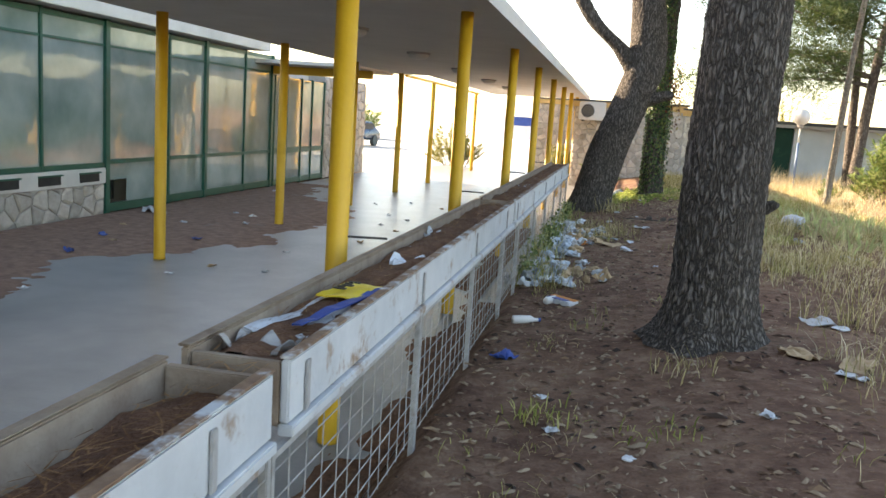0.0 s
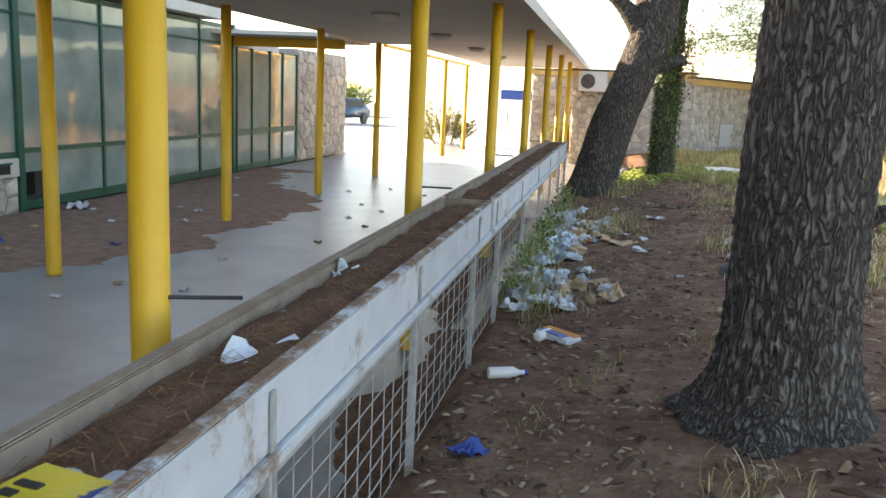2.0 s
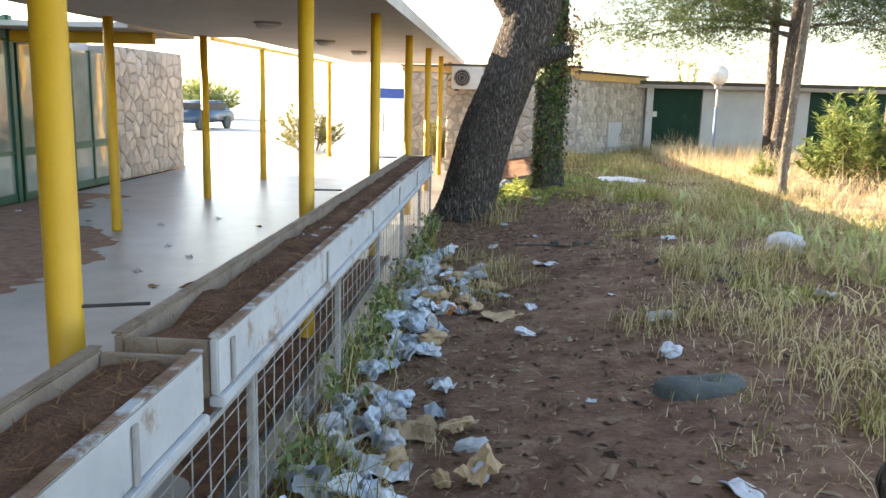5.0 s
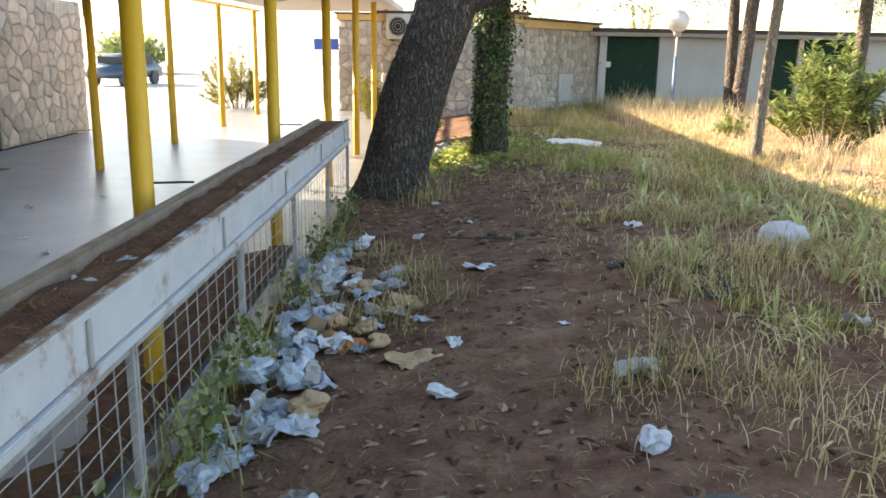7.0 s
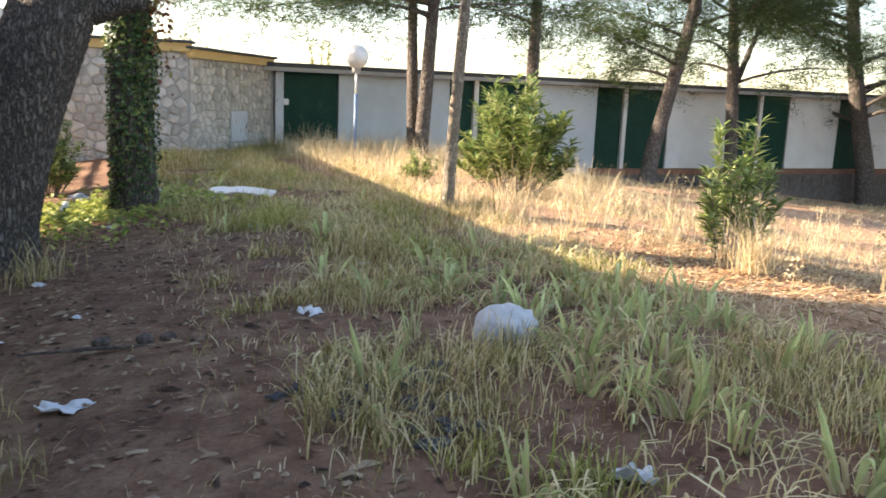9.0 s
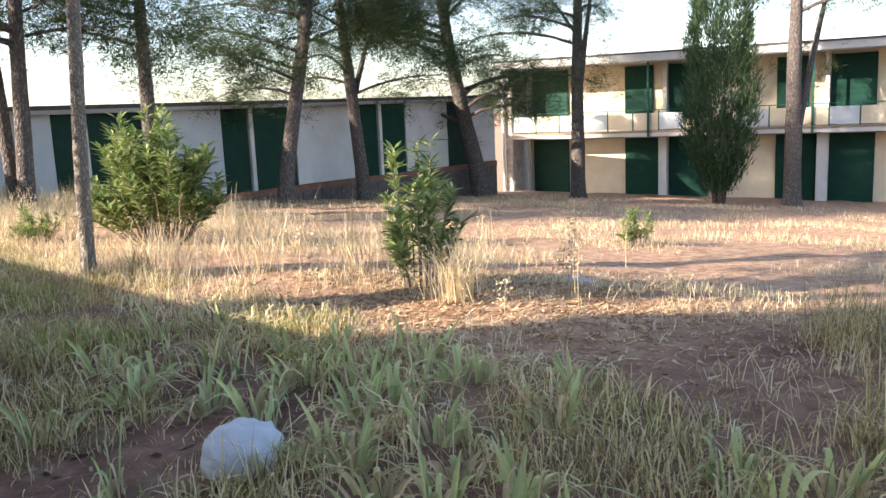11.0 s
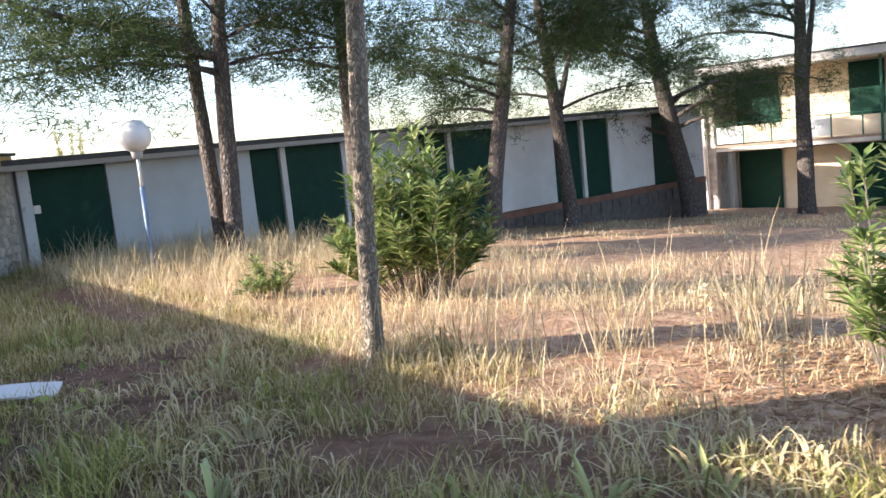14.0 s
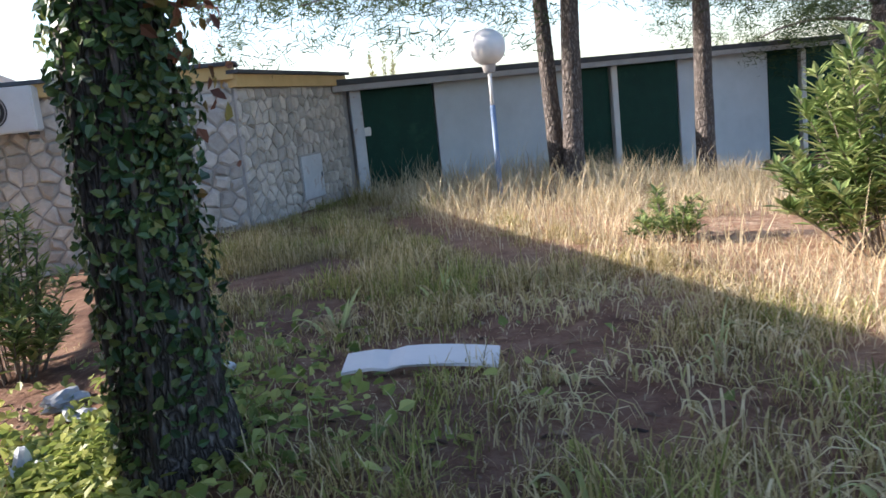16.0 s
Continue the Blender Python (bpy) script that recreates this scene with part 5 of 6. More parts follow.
def sow():
    rng = random.Random(77)
    dry, tall, mixed, green, low, curl = [], [], [], [], [], []
    for _ in range(8200):  # sunlit field
        x, y = rng.uniform(3.9, 27), rng.uniform(12.5, 29.6)
        far = math.hypot(x - 1.5, y - 12)
        bare = noise.noise(Vector((x * 0.45, y * 0.45, 3.1)))
        near_bare = math.exp(-((x - 5.6) / 1.3) ** 2 - ((y - 13.9) / 1.2) ** 2)
        if bare < (-0.05 if x < 9 else 0.12) or rng.random() < near_bare * 0.9:
            continue
        dry.append((x, y, (24 if far < 8 else 15) if far < 12 else 9, rng.uniform(0.08, 0.32) * (1.15 if y > 16 and x < 9 else 0.6), 0.0014 + 0.00022 * far, 0.1 + 0.012 * far))
    for _ in range(430):  # tall seed-headed clumps
        x, y = rng.uniform(4.1, 10), rng.uniform(15.6, 29.4)
        if noise.noise(Vector((x * 0.5, y * 0.5, 9.1))) < 0.0:
            continue
        tall.append((x, y, rng.randrange(6, 26), rng.choice((0.3, 0.35, 0.4, 0.5, 0.6, 0.8)), 0.0025, rng.uniform(0.05, 0.16)))
    for _ in range(420):  # clumps at the foot of the low building
        x, y = rng.uniform(3.9, 10.5), rng.uniform(23.5, 29.3)
        tall.append((x, y, 14, rng.uniform(0.3, 0.75), 0.0035, rng.uniform(0.08, 0.2)))
    tall += [(5.45, 14.2, 90, 0.7, 0.0035, 0.06), (5.5, 14.3, 60, 0.55, 0.0035, 0.09), (6.1, 16.2, 50, 0.8, 0.004, 0.12), (5.3, 16.6, 60, 0.85, 0.004, 0.14), (6.9, 16.4, 40, 0.9, 0.004, 0.14)]
    for _ in range(7600):  # shaded bank
        x, y = rng.uniform(1.0, 4.6), rng.uniform(8.5, 28.5)
        edge = 1.35 + 0.5 * noise.noise(Vector((y * 0.4, 2, 2))) - 0.35 * max(0.0, min(1.0, (y - 17) / 3)) + 0.35 * max(0.0, (11 - y) / 3)
        patch = noise.noise(Vector((x * 0.9, y * 0.9, 7))) + 0.5 * noise.noise(Vector((x * 2.3, y * 2.3, 1)))
        bed = x > 2.7 and 10.0 < y < 14.2
        if x < edge or patch < (0.26 if bed else 0.08 if y < 14.6 else -0.14):
            continue
        h = rng.uniform(0.04, 0.14) + max(0.0, patch) * (0.2 if y < 14.6 else 0.3) + (0.0 if bed else 0.02)
        tone = noise.noise(Vector((x * 1.3, y * 1.3, 17)))
        (green if tone > 0.18 and rng.random() < 0.7 else mixed).append((x, y, rng.randrange(6, 18), h * (1.0 if y < 14.6 else 1.1), rng.choice((0.0016, 0.0024, 0.0032, 0.0045)), rng.uniform(0.03, 0.09)))
    for _ in range(700):  # withered leaves arching over
        x, y = rng.uniform(1.6, 4.5), rng.uniform(9.5, 20.5)
        if noise.noise(Vector((x * 0.8, y * 0.8, 31))) < -0.05:
            continue
        curl.append((x, y, rng.randrange(4, 9), rng.uniform(0.18, 0.36), rng.uniform(0.0035, 0.007), 0.06))
    for _ in range(2600):  # low litter of dead blades over the bank
        x, y = rng.uniform(0.9, 8.5), rng.uniform(8.0, 21)
        if x > 4.6 and y > 13.5 or noise.noise(Vector((x * 0.7, y * 0.7, 21))) < -0.2:
            continue
        low.append((x, y, 7, rng.uniform(0.03, 0.1), 0.0028, 0.11))
    for _ in range(1900):  # beside the first stretch
        x, y = rng.uniform(1.5, 9.0), rng.uniform(4.5, 12.5)
        if noise.noise(Vector((x * 0.7, y * 0.7, 4))) > -0.1:
            (mixed if rng.random() < 0.75 else low).append((x, y, 10, rng.uniform(0.1, 0.34), 0.0024, 0.09))
    for _ in range(520):  # thin tufts along the path
        x, y = rng.uniform(-0.75, 1.6), rng.uniform(2.5, 24)
        if near_thing(x, y) or noise.noise(Vector((x * 1.2, y * 0.8, 14))) < 0.12:
            continue
        (green if rng.random() < 0.35 else mixed).append((x, y, 8, rng.uniform(0.05, 0.16), 0.002, 0.06))
    for x, y, n, h in ((-0.55, 8.3, 90, 0.3), (-0.7, 9.6, 80, 0.32), (-0.65, 8.9, 60, 0.4), (0.05, 15.9, 120, 0.38), (-0.75, 12.4, 80, 0.4), (0.0, 12.9, 140, 0.26), (0.2, 12.3, 90, 0.22), (1.35, 10.6, 120, 0.3), (0.55, 5.3, 60, 0.15), (1.9, 6.7, 50, 0.4), (6.2, 11.6, 300, 0.5), (6.6, 11.3, 260, 0.42), (5.6, 10.9, 160, 0.3), (4.2, 10.5, 260, 0.42), (4.5, 10.9, 160, 0.34), (2.5, 12.5, 240, 0.27), (2.25, 12.3, 160, 0.24), (1.03, 10.5, 120, 0.22), (1.72, 10.4, 160, 0.2), (-0.17, 12.0, 160, 0.24), (-0.3, 13.6, 90, 0.24)):
        mixed.append((x, y, n, h, 0.0025, 0.13))
    for x, y, n, h in ((-0.72, 8.6, 70, 0.34), (-0.8, 10.2, 60, 0.45), (-0.8, 11.1, 50, 0.5), (-0.75, 13.9, 60, 0.5), (0.7, 7.4, 60, 0.09), (1.0, 6.9, 50, 0.1), (-0.3, 4.5, 60, 0.12), (1.9, 16.6, 90, 0.3), (2.2, 17.0, 90, 0.32), (0.35, 4.2, 40, 0.1)):
        green.append((x, y, n, h, 0.004, 0.12))
    blades("dry_grass", dry, rng, M_STRAW, "short straw-coloured dry grass over the field")
    blades("dead_grass", low, rng, M_STRAW, "low matted dead grass blades on the bank")
    blades("tall_grass", tall, rng, M_STRAW, "tall bleached grass clumps with seed heads")
    blades("withered_blades", curl, rng, M_CURL, "broad withered leaves arching over the bank", arch=True)
    blades("bank_grass", mixed, rng, M_MIXED, "half-dry olive grass on the shaded bank")
    blades("green_grass", green, rng, M_GREENGRASS, "soft green grass and weeds in the shade")


sow()


def iris(seed):
    rng = random.Random(seed)
    t = thing("iris_clump", "clump of sword-shaped grey-green iris leaves, some withered", "plant", group="iris clumps on the bank")
    fan = rng.uniform(0, 3.14)
    for k in range(13):
        dry = rng.random() < 0.6
        u = (k - 6) / 6 + rng.uniform(-0.15, 0.15)
        ln = rng.uniform(0.18, 0.4) * (1.15 - 0.3 * abs(u))
        lean = u * 0.55
        side = Vector((math.cos(fan), math.sin(fan), 0))
        out = Vector((-side.y, side.x, 0)) * rng.uniform(-0.15, 0.15)
        bm = bmesh.new()
        prev = None
        flop = rng.choice((0.1, 0.3, 0.8, 1.1))
        o = side * u * 0.07 + Vector((rng.uniform(-0.03, 0.03), rng.uniform(-0.03, 0.03), -0.02))
        for j in range(7):
            q = j / 6
            curl = (q ** 3) * (1.0 if dry else flop)
            p = o + (side * lean + out) * ln * (q + curl) + Vector((0, 0, ln * (q - curl * (0.8 if dry else 0.55))))
            w = 0.0145 * (1 - q ** 4) * (0.7 if dry else 1.0) + 0.001
            a, m, b = bm.verts.new(p - side * w), bm.verts.new(p + Vector((-side.y, side.x, 0)) * 0.006), bm.verts.new(p + side * w)
            if prev:
                bm.faces.new((prev[0], prev[1], m, a))
                bm.faces.new((prev[1], prev[2], b, m))
            prev = (a, m, b)
        part("leaf", bm, M_IRISDRY if dry else M_IRIS, t)
    return t


M_IRIS = material("iris_leaf", (0.32, 0.37, 0.13), (0.54, 0.55, 0.27), 6, 0.55, bump=0.1, object_random=0.25, stretch=(1, 1, 0.3), transl=0.25)
M_IRISDRY = material("withered_leaf", (0.36, 0.28, 0.14), (0.62, 0.51, 0.31), 8, 0.8, bump=0.2, object_random=0.2, transl=0.25)


def plant_irises():
    rng = random.Random(12)
    kinds = [iris(100 + i) for i in range(6)]
    spots = [(3.65, 14.0), (3.55, 14.4), (3.9, 13.0), (3.65, 13.15), (3.1, 14.35), (3.35, 13.5), (3.95, 12.7), (3.25, 12.5), (3.45, 11.0), (2.9, 11.3), (3.45, 13.3), (4.1, 13.3), (4.0, 13.9), (2.95, 12.0), (3.6, 11.9), (3.1, 10.9), (2.6, 12.0), (3.0, 13.2), (2.8, 13.9), (3.8, 12.2), (4.2, 12.2), (3.4, 10.3), (2.7, 10.4), (2.2, 13.9), (3.0, 15.4), (2.9, 17.0), (3.5, 15.1), (2.1, 12.9), (1.95, 14.6), (3.3, 18.4), (2.0, 17.4), (1.7, 11.8), (2.0, 11.2), (1.8, 12.4), (1.6, 16.6)]
    spots += [(rng.uniform(2.7, 4.3), rng.uniform(10.6, 14.9)) for _ in range(40)] + [(rng.uniform(1.5, 3.9), rng.uniform(15, 21)) for _ in range(6)]
    for i, (x, y) in enumerate(spots):
        x, y = x + rng.uniform(-0.1, 0.1), y + rng.uniform(-0.1, 0.1)
        k = kinds[i % 6]
        m = pose(x, y, land(x, y), 0, 0, rng.uniform(0, 360))
        if i < 6:
            k.matrix_world = m
        else:
            copy_thing(k, m)


plant_irises()


def dry_stalk(x, y, height, seed, label):
    rng = random.Random(seed)
    t = thing("dry_stalk", label, "plant", (x, y, land(x, y) - 0.02), group="dry stalks in the field")
    part("stem", tube([(0, 0, 0), (0.01, 0.01, height * 0.5), (0.03, 0, height)], [0.0045, 0.0035, 0.002], 6), M_IRISDRY, t)
    spots = [(Vector((rng.gauss(0, 0.035), rng.gauss(0, 0.035), height * rng.uniform(0.3, 1.02) ** 0.6)), Vector((rng.gauss(0, 1), rng.gauss(0, 1), 0.5)).normalized()) for _ in range(46)]
    ob = tagged(new("seed_head", leaf_cloud("seed_head", spots, rng, 0.024, M_STRAW)), kind="stuff")
    ob.parent = t


for i, (x, y, hh) in enumerate(((6.3, 13.7, 0.8), (6.4, 13.8, 0.66), (6.2, 13.6, 0.55), (6.5, 16.6, 0.7), (5.25, 15.9, 0.5), (7.6, 15.2, 0.5), (6.7, 14.1, 0.4), (4.9, 15.2, 0.42), (8.4, 16.5, 0.6), (9.2, 15.0, 0.55), (5.3, 13.6, 0.3), (6.4, 12.9, 0.35))):
    dry_stalk(x, y, hh, 200 + i, "dead bleached thistle stalk standing in dry grass")
# ---------------------------------------------------------------- rubbish and small things


def crumple(w, l, h, seed, n=9):
    """A crumpled, folded sheet."""
    rng = random.Random(seed)
    o = Vector((rng.uniform(0, 50), rng.uniform(0, 50), 0))
    bm = bmesh.new()
    g = []
    for i in range(n + 1):
        row = []
        for j in range(n + 1):
            u, v = i / n - 0.5, j / n - 0.5
            p = Vector((u * w, v * l, 0)) + Vector((noise.noise(o + Vector((u * 3, v * 3, 1))), noise.noise(o + Vector((u * 3, v * 3, 5))), 0)) * 0.18 * min(w, l)
            z = h * (abs(noise.noise(o + Vector((u * 1.9, v * 1.9, 9)))) * 1.3 + 0.22 * abs(noise.noise(o + Vector((u * 6, v * 6, 3)))))
            row.append(bm.verts.new((p.x, p.y, z + 0.006)))
        g.append(row)
    for i in range(n):
        for j in range(n):
            bm.faces.new((g[i][j], g[i + 1][j], g[i + 1][j + 1], g[i][j + 1]))
    r = bmesh.ops.extrude_face_region(bm, geom=list(bm.faces))
    bmesh.ops.translate(bm, vec=(0, 0, -0.004), verts=[v for v in r["geom"] if isinstance(v, bmesh.types.BMVert)])
    bmesh.ops.recalc_face_normals(bm, faces=bm.faces)
    return bm


def wad(w, l, h, seed):
    """A bag or paper balled up, with creases."""
    rng = random.Random(seed)
    o = Vector((rng.uniform(0, 50), rng.uniform(0, 50), rng.uniform(0, 50)))
    bm = bmesh.new()
    bmesh.ops.create_icosphere(bm, subdivisions=3, radius=1.0)
    for v in bm.verts:
        p = v.co.copy()
        r = 0.75 + 0.5 * noise.noise(o + p * 1.3) - 0.28 * abs(noise.noise(o + p * 2.8)) + 0.16 * abs(noise.noise(o + p * 6))
        v.co = (p.x * r * w * 0.6, p.y * r * l * 0.6, max(0.0, p.z * r * h * 0.62 + h * 0.38))
    return bm


def scrap(x, y, w, l, h, seed, mat, label, name="paper_scrap", category="litter", group="scattered litter", z=None, turn=None, balled=False):
    rng = random.Random(seed + 900)
    ob = new(name, mesh_of(name, wad(w, l, h, seed) if balled else crumple(w, l, h, seed), mat))
    ob.matrix_world = pose(x, y, (land(x, y) if z is None else z) - 0.002, rng.uniform(-8, 8), rng.uniform(-8, 8), rng.uniform(0, 360) if turn is None else turn)
    return tagged(ob, label, category, group)


M_CHAR = material("charred_rubbish", (0.02, 0.02, 0.022), (0.09, 0.09, 0.1), 14, 0.8, bump=0.5)
M_FILM = material("pale_blue_plastic_film", (0.3, 0.36, 0.42), (0.56, 0.62, 0.68), 9, 0.35, bump=0.4, object_random=0.3, transl=0.2)


def litter_everywhere():
    W = "crumpled white plastic or paper scrap on the earth"
    spots = [(1.63, 6.65, 0.34, 0.22, 0.06), (1.75, 6.5, 0.2, 0.15, 0.04), (0.48, 12.84, 0.24, 0.16, 0.05), (1.77, 13.74, 0.22, 0.12, 0.05), (0.12, 15.68, 0.2, 0.12, 0.05), (0.1, 11.92, 0.12, 0.12, 0.05), (0.31, 11.38, 0.16, 0.1, 0.04), (1.06, 10.0, 0.2, 0.14, 0.1), (2.4, 11.23, 0.14, 0.16, 0.08), (1.0, 8.25, 0.22, 0.14, 0.04), (0.15, 20.6, 0.4, 0.3, 0.16), (0.3, 20.2, 0.3, 0.2, 0.08), (1.88, 16.74, 0.2, 0.14, 0.06), (1.12, 20.1, 0.14, 0.12, 0.1), (0.1, 19.5, 0.26, 0.2, 0.16), (1.15, 10.68, 0.24, 0.14, 0.08), (0.24, 10.73, 0.18, 0.13, 0.08), (-0.1, 13.2, 0.12, 0.08, 0.04), (0.0, 14.2, 0.16, 0.1, 0.05), (0.45, 14.4, 0.1, 0.06, 0.03), (7.36, 14.39, 0.4, 0.2, 0.06), (1.5, 5.2, 0.2, 0.14, 0.04), (1.8, 5.3, 0.16, 0.1, 0.03), (0.9, 4.4, 0.1, 0.07, 0.04), (-0.2, 4.3, 0.1, 0.07, 0.03), (0.2, 3.9, 0.08, 0.06, 0.03), (2.2, 6.0, 0.2, 0.1, 0.03), (-0.3, 4.9, 0.09, 0.07, 0.03), (3.2, 9.4, 0.26, 0.2, 0.06), (0.9, 11.4, 0.08, 0.06, 0.02), (0.55, 9.4, 0.06, 0.05, 0.02), (0.6, 17.8, 0.12, 0.1, 0.05), (2.4, 14.9, 0.12, 0.1, 0.06), (2.7, 10.0, 0.28, 0.2, 0.06)]
    for i, (x, y, w, l, h) in enumerate(spots):
        scrap(x, y, w * 0.85, l * 0.85, h * 0.8, i, M_PAPER, W, balled=i % 3 == 1)
    rng = random.Random(31)
    for i in range(96):  # heap along the fence
        y = rng.uniform(8.3, 14.2)
        x = -0.52 + 0.2 * rng.gauss(0, 1) + (0.12 if 11 < y < 13 else 0)
        x = max(-0.78, min(0.0, x))
        s = rng.uniform(0.08, 0.24)
        kind = rng.random()
        scrap(x, y, s, s * rng.uniform(0.5, 0.9), rng.uniform(0.05, 0.12), 500 + i, M_PAPER if kind < 0.4 else M_FILM if kind < 0.72 else M_TAN if kind < 0.93 else M_GRAY, "crumpled bag or paper in the rubbish heap by the fence", "plastic_bag", "litter", "rubbish heap by the fence", land(x, y) + rng.uniform(0, 0.04), balled=rng.random() < 0.6)
    for i in range(44):  # bags piled against the wire
        y = rng.uniform(8.4, 13.2)
        x = rng.uniform(-0.8, -0.5)
        s = rng.uniform(0.1, 0.22)
        k = rng.random()
        ob = scrap(x, y, s, s * rng.uniform(0.6, 1.0), rng.uniform(0.08, 0.16), 800 + i, M_FILM if k < 0.5 else M_PAPER if k < 0.85 else M_TAN, "limp plastic bag or paper piled against the wire fence", "plastic_bag", "litter", "rubbish heap by the fence", land(x, y) + rng.uniform(0.0, 0.06), balled=k < 0.4)
        if k >= 0.4:
            ob.matrix_world = pose(x, y, land(x, y) + s * 0.3, rng.uniform(-30, 30), rng.uniform(35, 70), rng.uniform(-40, 40))
    for i in range(16):  # on the walkway side of the fence
        y = rng.uniform(8.5, 14.5)
        x = rng.uniform(-1.2, -0.95)
        s = rng.uniform(0.12, 0.3)
        scrap(x, y, s, s * 0.7, 0.1, 200 + i, M_PAPER, "crumpled paper caught behind the wire fence", "plastic_bag", "litter", "rubbish heap by the fence", land(x, y))
    for i, (x, y, m) in enumerate(((0.09, 11.22, M_TAN), (-0.35, 11.6, M_ORANGE), (1.31, 5.66, M_TAN), (1.6, 5.45, M_TAN), (0.0, 12.3, M_TAN))):
        scrap(x, y, 0.26, 0.17, 0.07, 300 + i, m, "torn brown or orange cardboard on the earth", "cardboard")
    scrap(-0.64, 5.7, 0.17, 0.12, 0.06, 320, M_BLUE, "crumpled blue foil wrapper on the earth", "wrapper")
    for i, (x, y) in enumerate(((-5.6, 10.6), (-6.4, 8.9), (-6.8, 10.2), (-6.0, 13.3))):
        scrap(x, y, 0.12, 0.09, 0.05, 330 + i, M_BLUE if i < 3 else M_PAPER, "small wrapper on the dirty walkway", "wrapper", z=FLOOR_Z + 0.025)
    for i in range(26):
        x, y = rng.uniform(-7.6, -3.0), rng.uniform(6, 19)
        scrap(x, y, 0.09, 0.07, 0.03, 340 + i, M_PAPER if i % 3 else M_TAN, "small scrap of paper on the walkway", z=FLOOR_Z + (0.02 if x < litter_edge(y) else 0.002))
    scrap(-7.7, 12.9, 0.4, 0.25, 0.1, 380, M_PAPER, "pale rag lying by the broken pane", "rag", "litter", z=FLOOR_Z + 0.02)
    # in the troughs
    z = PTOP - 0.075
    for i, (x, y, w, l, h) in enumerate(((-1.02, 4.25, 0.15, 0.22, 0.09), (-1.06, 4.6, 0.13, 0.13, 0.08), (-1.12, 5.35, 0.11, 0.12, 0.1), (-1.05, 9.9, 0.12, 0.2, 0.09), (-1.02, 10.3, 0.12, 0.14, 0.06), (-1.1, 9.3, 0.1, 0.1, 0.06), (-1.04, 15.6, 0.12, 0.18, 0.06), (-1.0, 7.3, 0.05, 0.05, 0.05))):
        scrap(x, y, w, l, h, 400 + i, M_PAPER, "pale crumpled paper lying in the planter", "paper_scrap", "litter", "litter in the planter", z, 0)
    scrap(-1.07, 2.5, 0.2, 0.3, 0.08, 420, M_GRAY, "grey crushed can and foil in the planter", "crushed_can", "litter", "litter in the planter", z, 0)

    for i in range(22):  # remains of a small fire on the bank
        x, y = rng.gauss(1.78, 0.22), rng.gauss(12.15, 0.25)
        s = rng.uniform(0.05, 0.16)
        scrap(x, y, s, s * 0.7, rng.uniform(0.02, 0.06), 700 + i, M_CHAR, "charred black scrap in the ashes of a fire", "charred_scrap", "litter", "burnt scraps on the bank", balled=i % 2 == 0)


litter_everywhere()


def snack_bag():
    z = PTOP - 0.05
    b = thing("packaging_bag", "flattened yellow, white and blue packaging bag lying in the planter", "bag", (-1.03, 3.02, z), -8)
    part("sheet", crumple(0.22, 0.85, 0.035, 71, 14), M_PAPER, b)
    for nm, y0, y1, x0, x1, m, lab in (("yellow_panel", 0.05, 0.36, -0.09, 0.07, M_YELLOWBAG, "bright yellow printed panel"), ("blue_band", -0.4, 0.34, 0.06, 0.1, M_BLUE, "dark blue edge band")):
        bm = bmesh.new()
        g = []
        for i in range(5):
            row = []
            for j in range(13):
                x, y = x0 + (x1 - x0) * i / 4, y0 + (y1 - y0) * j / 12
                row.append(bm.verts.new((x, y, 0.056 + 0.012 * noise.noise(Vector((x * 12, y * 9, 3))))))
            g.append(row)
        for i in range(4):
            for j in range(12):
                bm.faces.new((g[i][j], g[i + 1][j], g[i + 1][j + 1], g[i][j + 1]))
        r = bmesh.ops.extrude_face_region(bm, geom=list(bm.faces))
        bmesh.ops.translate(bm, vec=(0, 0, -0.006), verts=[v for v in r["geom"] if isinstance(v, bmesh.types.BMVert)])
        p = part(nm, bm, m, b, lab)
    for k in range(5):
        part("print_bar", box(-0.04, 0.1 + 0.035 * k, 0.076, 0.01 - 0.02 * (k % 2), 0.12 + 0.035 * k, 0.08), M_BLACK, b, "dark printed lettering")


snack_bag()


def bottle(x, y, turn, mat, label, r=0.035, ln=0.22, z=None):
    b = thing("plastic_bottle", label, "bottle", (x, y, (land(x, y) if z is None else z) + r - 0.004), turn, group="thrown-away bottles")
    part("body", tube([(0, 0, 0), (0.01, 0, 0), (ln * 0.7, 0, 0.002), (ln * 0.85, 0, 0.002), (ln, 0, 0.002)], [r * 0.8, r, r, r * 0.45, r * 0.4], 14), mat, b, smooth=True)
    part("cap", tube([(ln + 0.001, 0, 0.002), (ln + 0.02, 0, 0.002)], [r * 0.46, r * 0.46], 12), M_BLUE, b)


bottle(-0.71, 6.76, 20, M_ACWHITE, "cloudy crushed plastic bottle beside the fence")
bottle(0.7, 7.99, -35, M_TAN, "pale brown plastic tube on the earth", 0.03, 0.26)
bottle(-0.5, 7.55, 60, M_ACWHITE, "clear crushed bottle beside a carton")


def drink_carton(x, y, turn):
    c = thing("drink_carton", "flattened orange and blue drink carton on the earth", "carton", (x, y, land(x, y)), turn)
    part("carton_body", box(-0.07, -0.15, 0.0, 0.07, 0.15, 0.045, 0.008), M_PAPER, c)
    part("orange_side", box(0.0, -0.15, 0.048, 0.07, 0.15, 0.052), M_ORANGE, c, "orange printed half")
    part("blue_side", box(-0.07, -0.1, 0.048, -0.004, 0.12, 0.052), M_BLUE, c, "blue printed half")


drink_carton(-0.36, 7.62, 50)


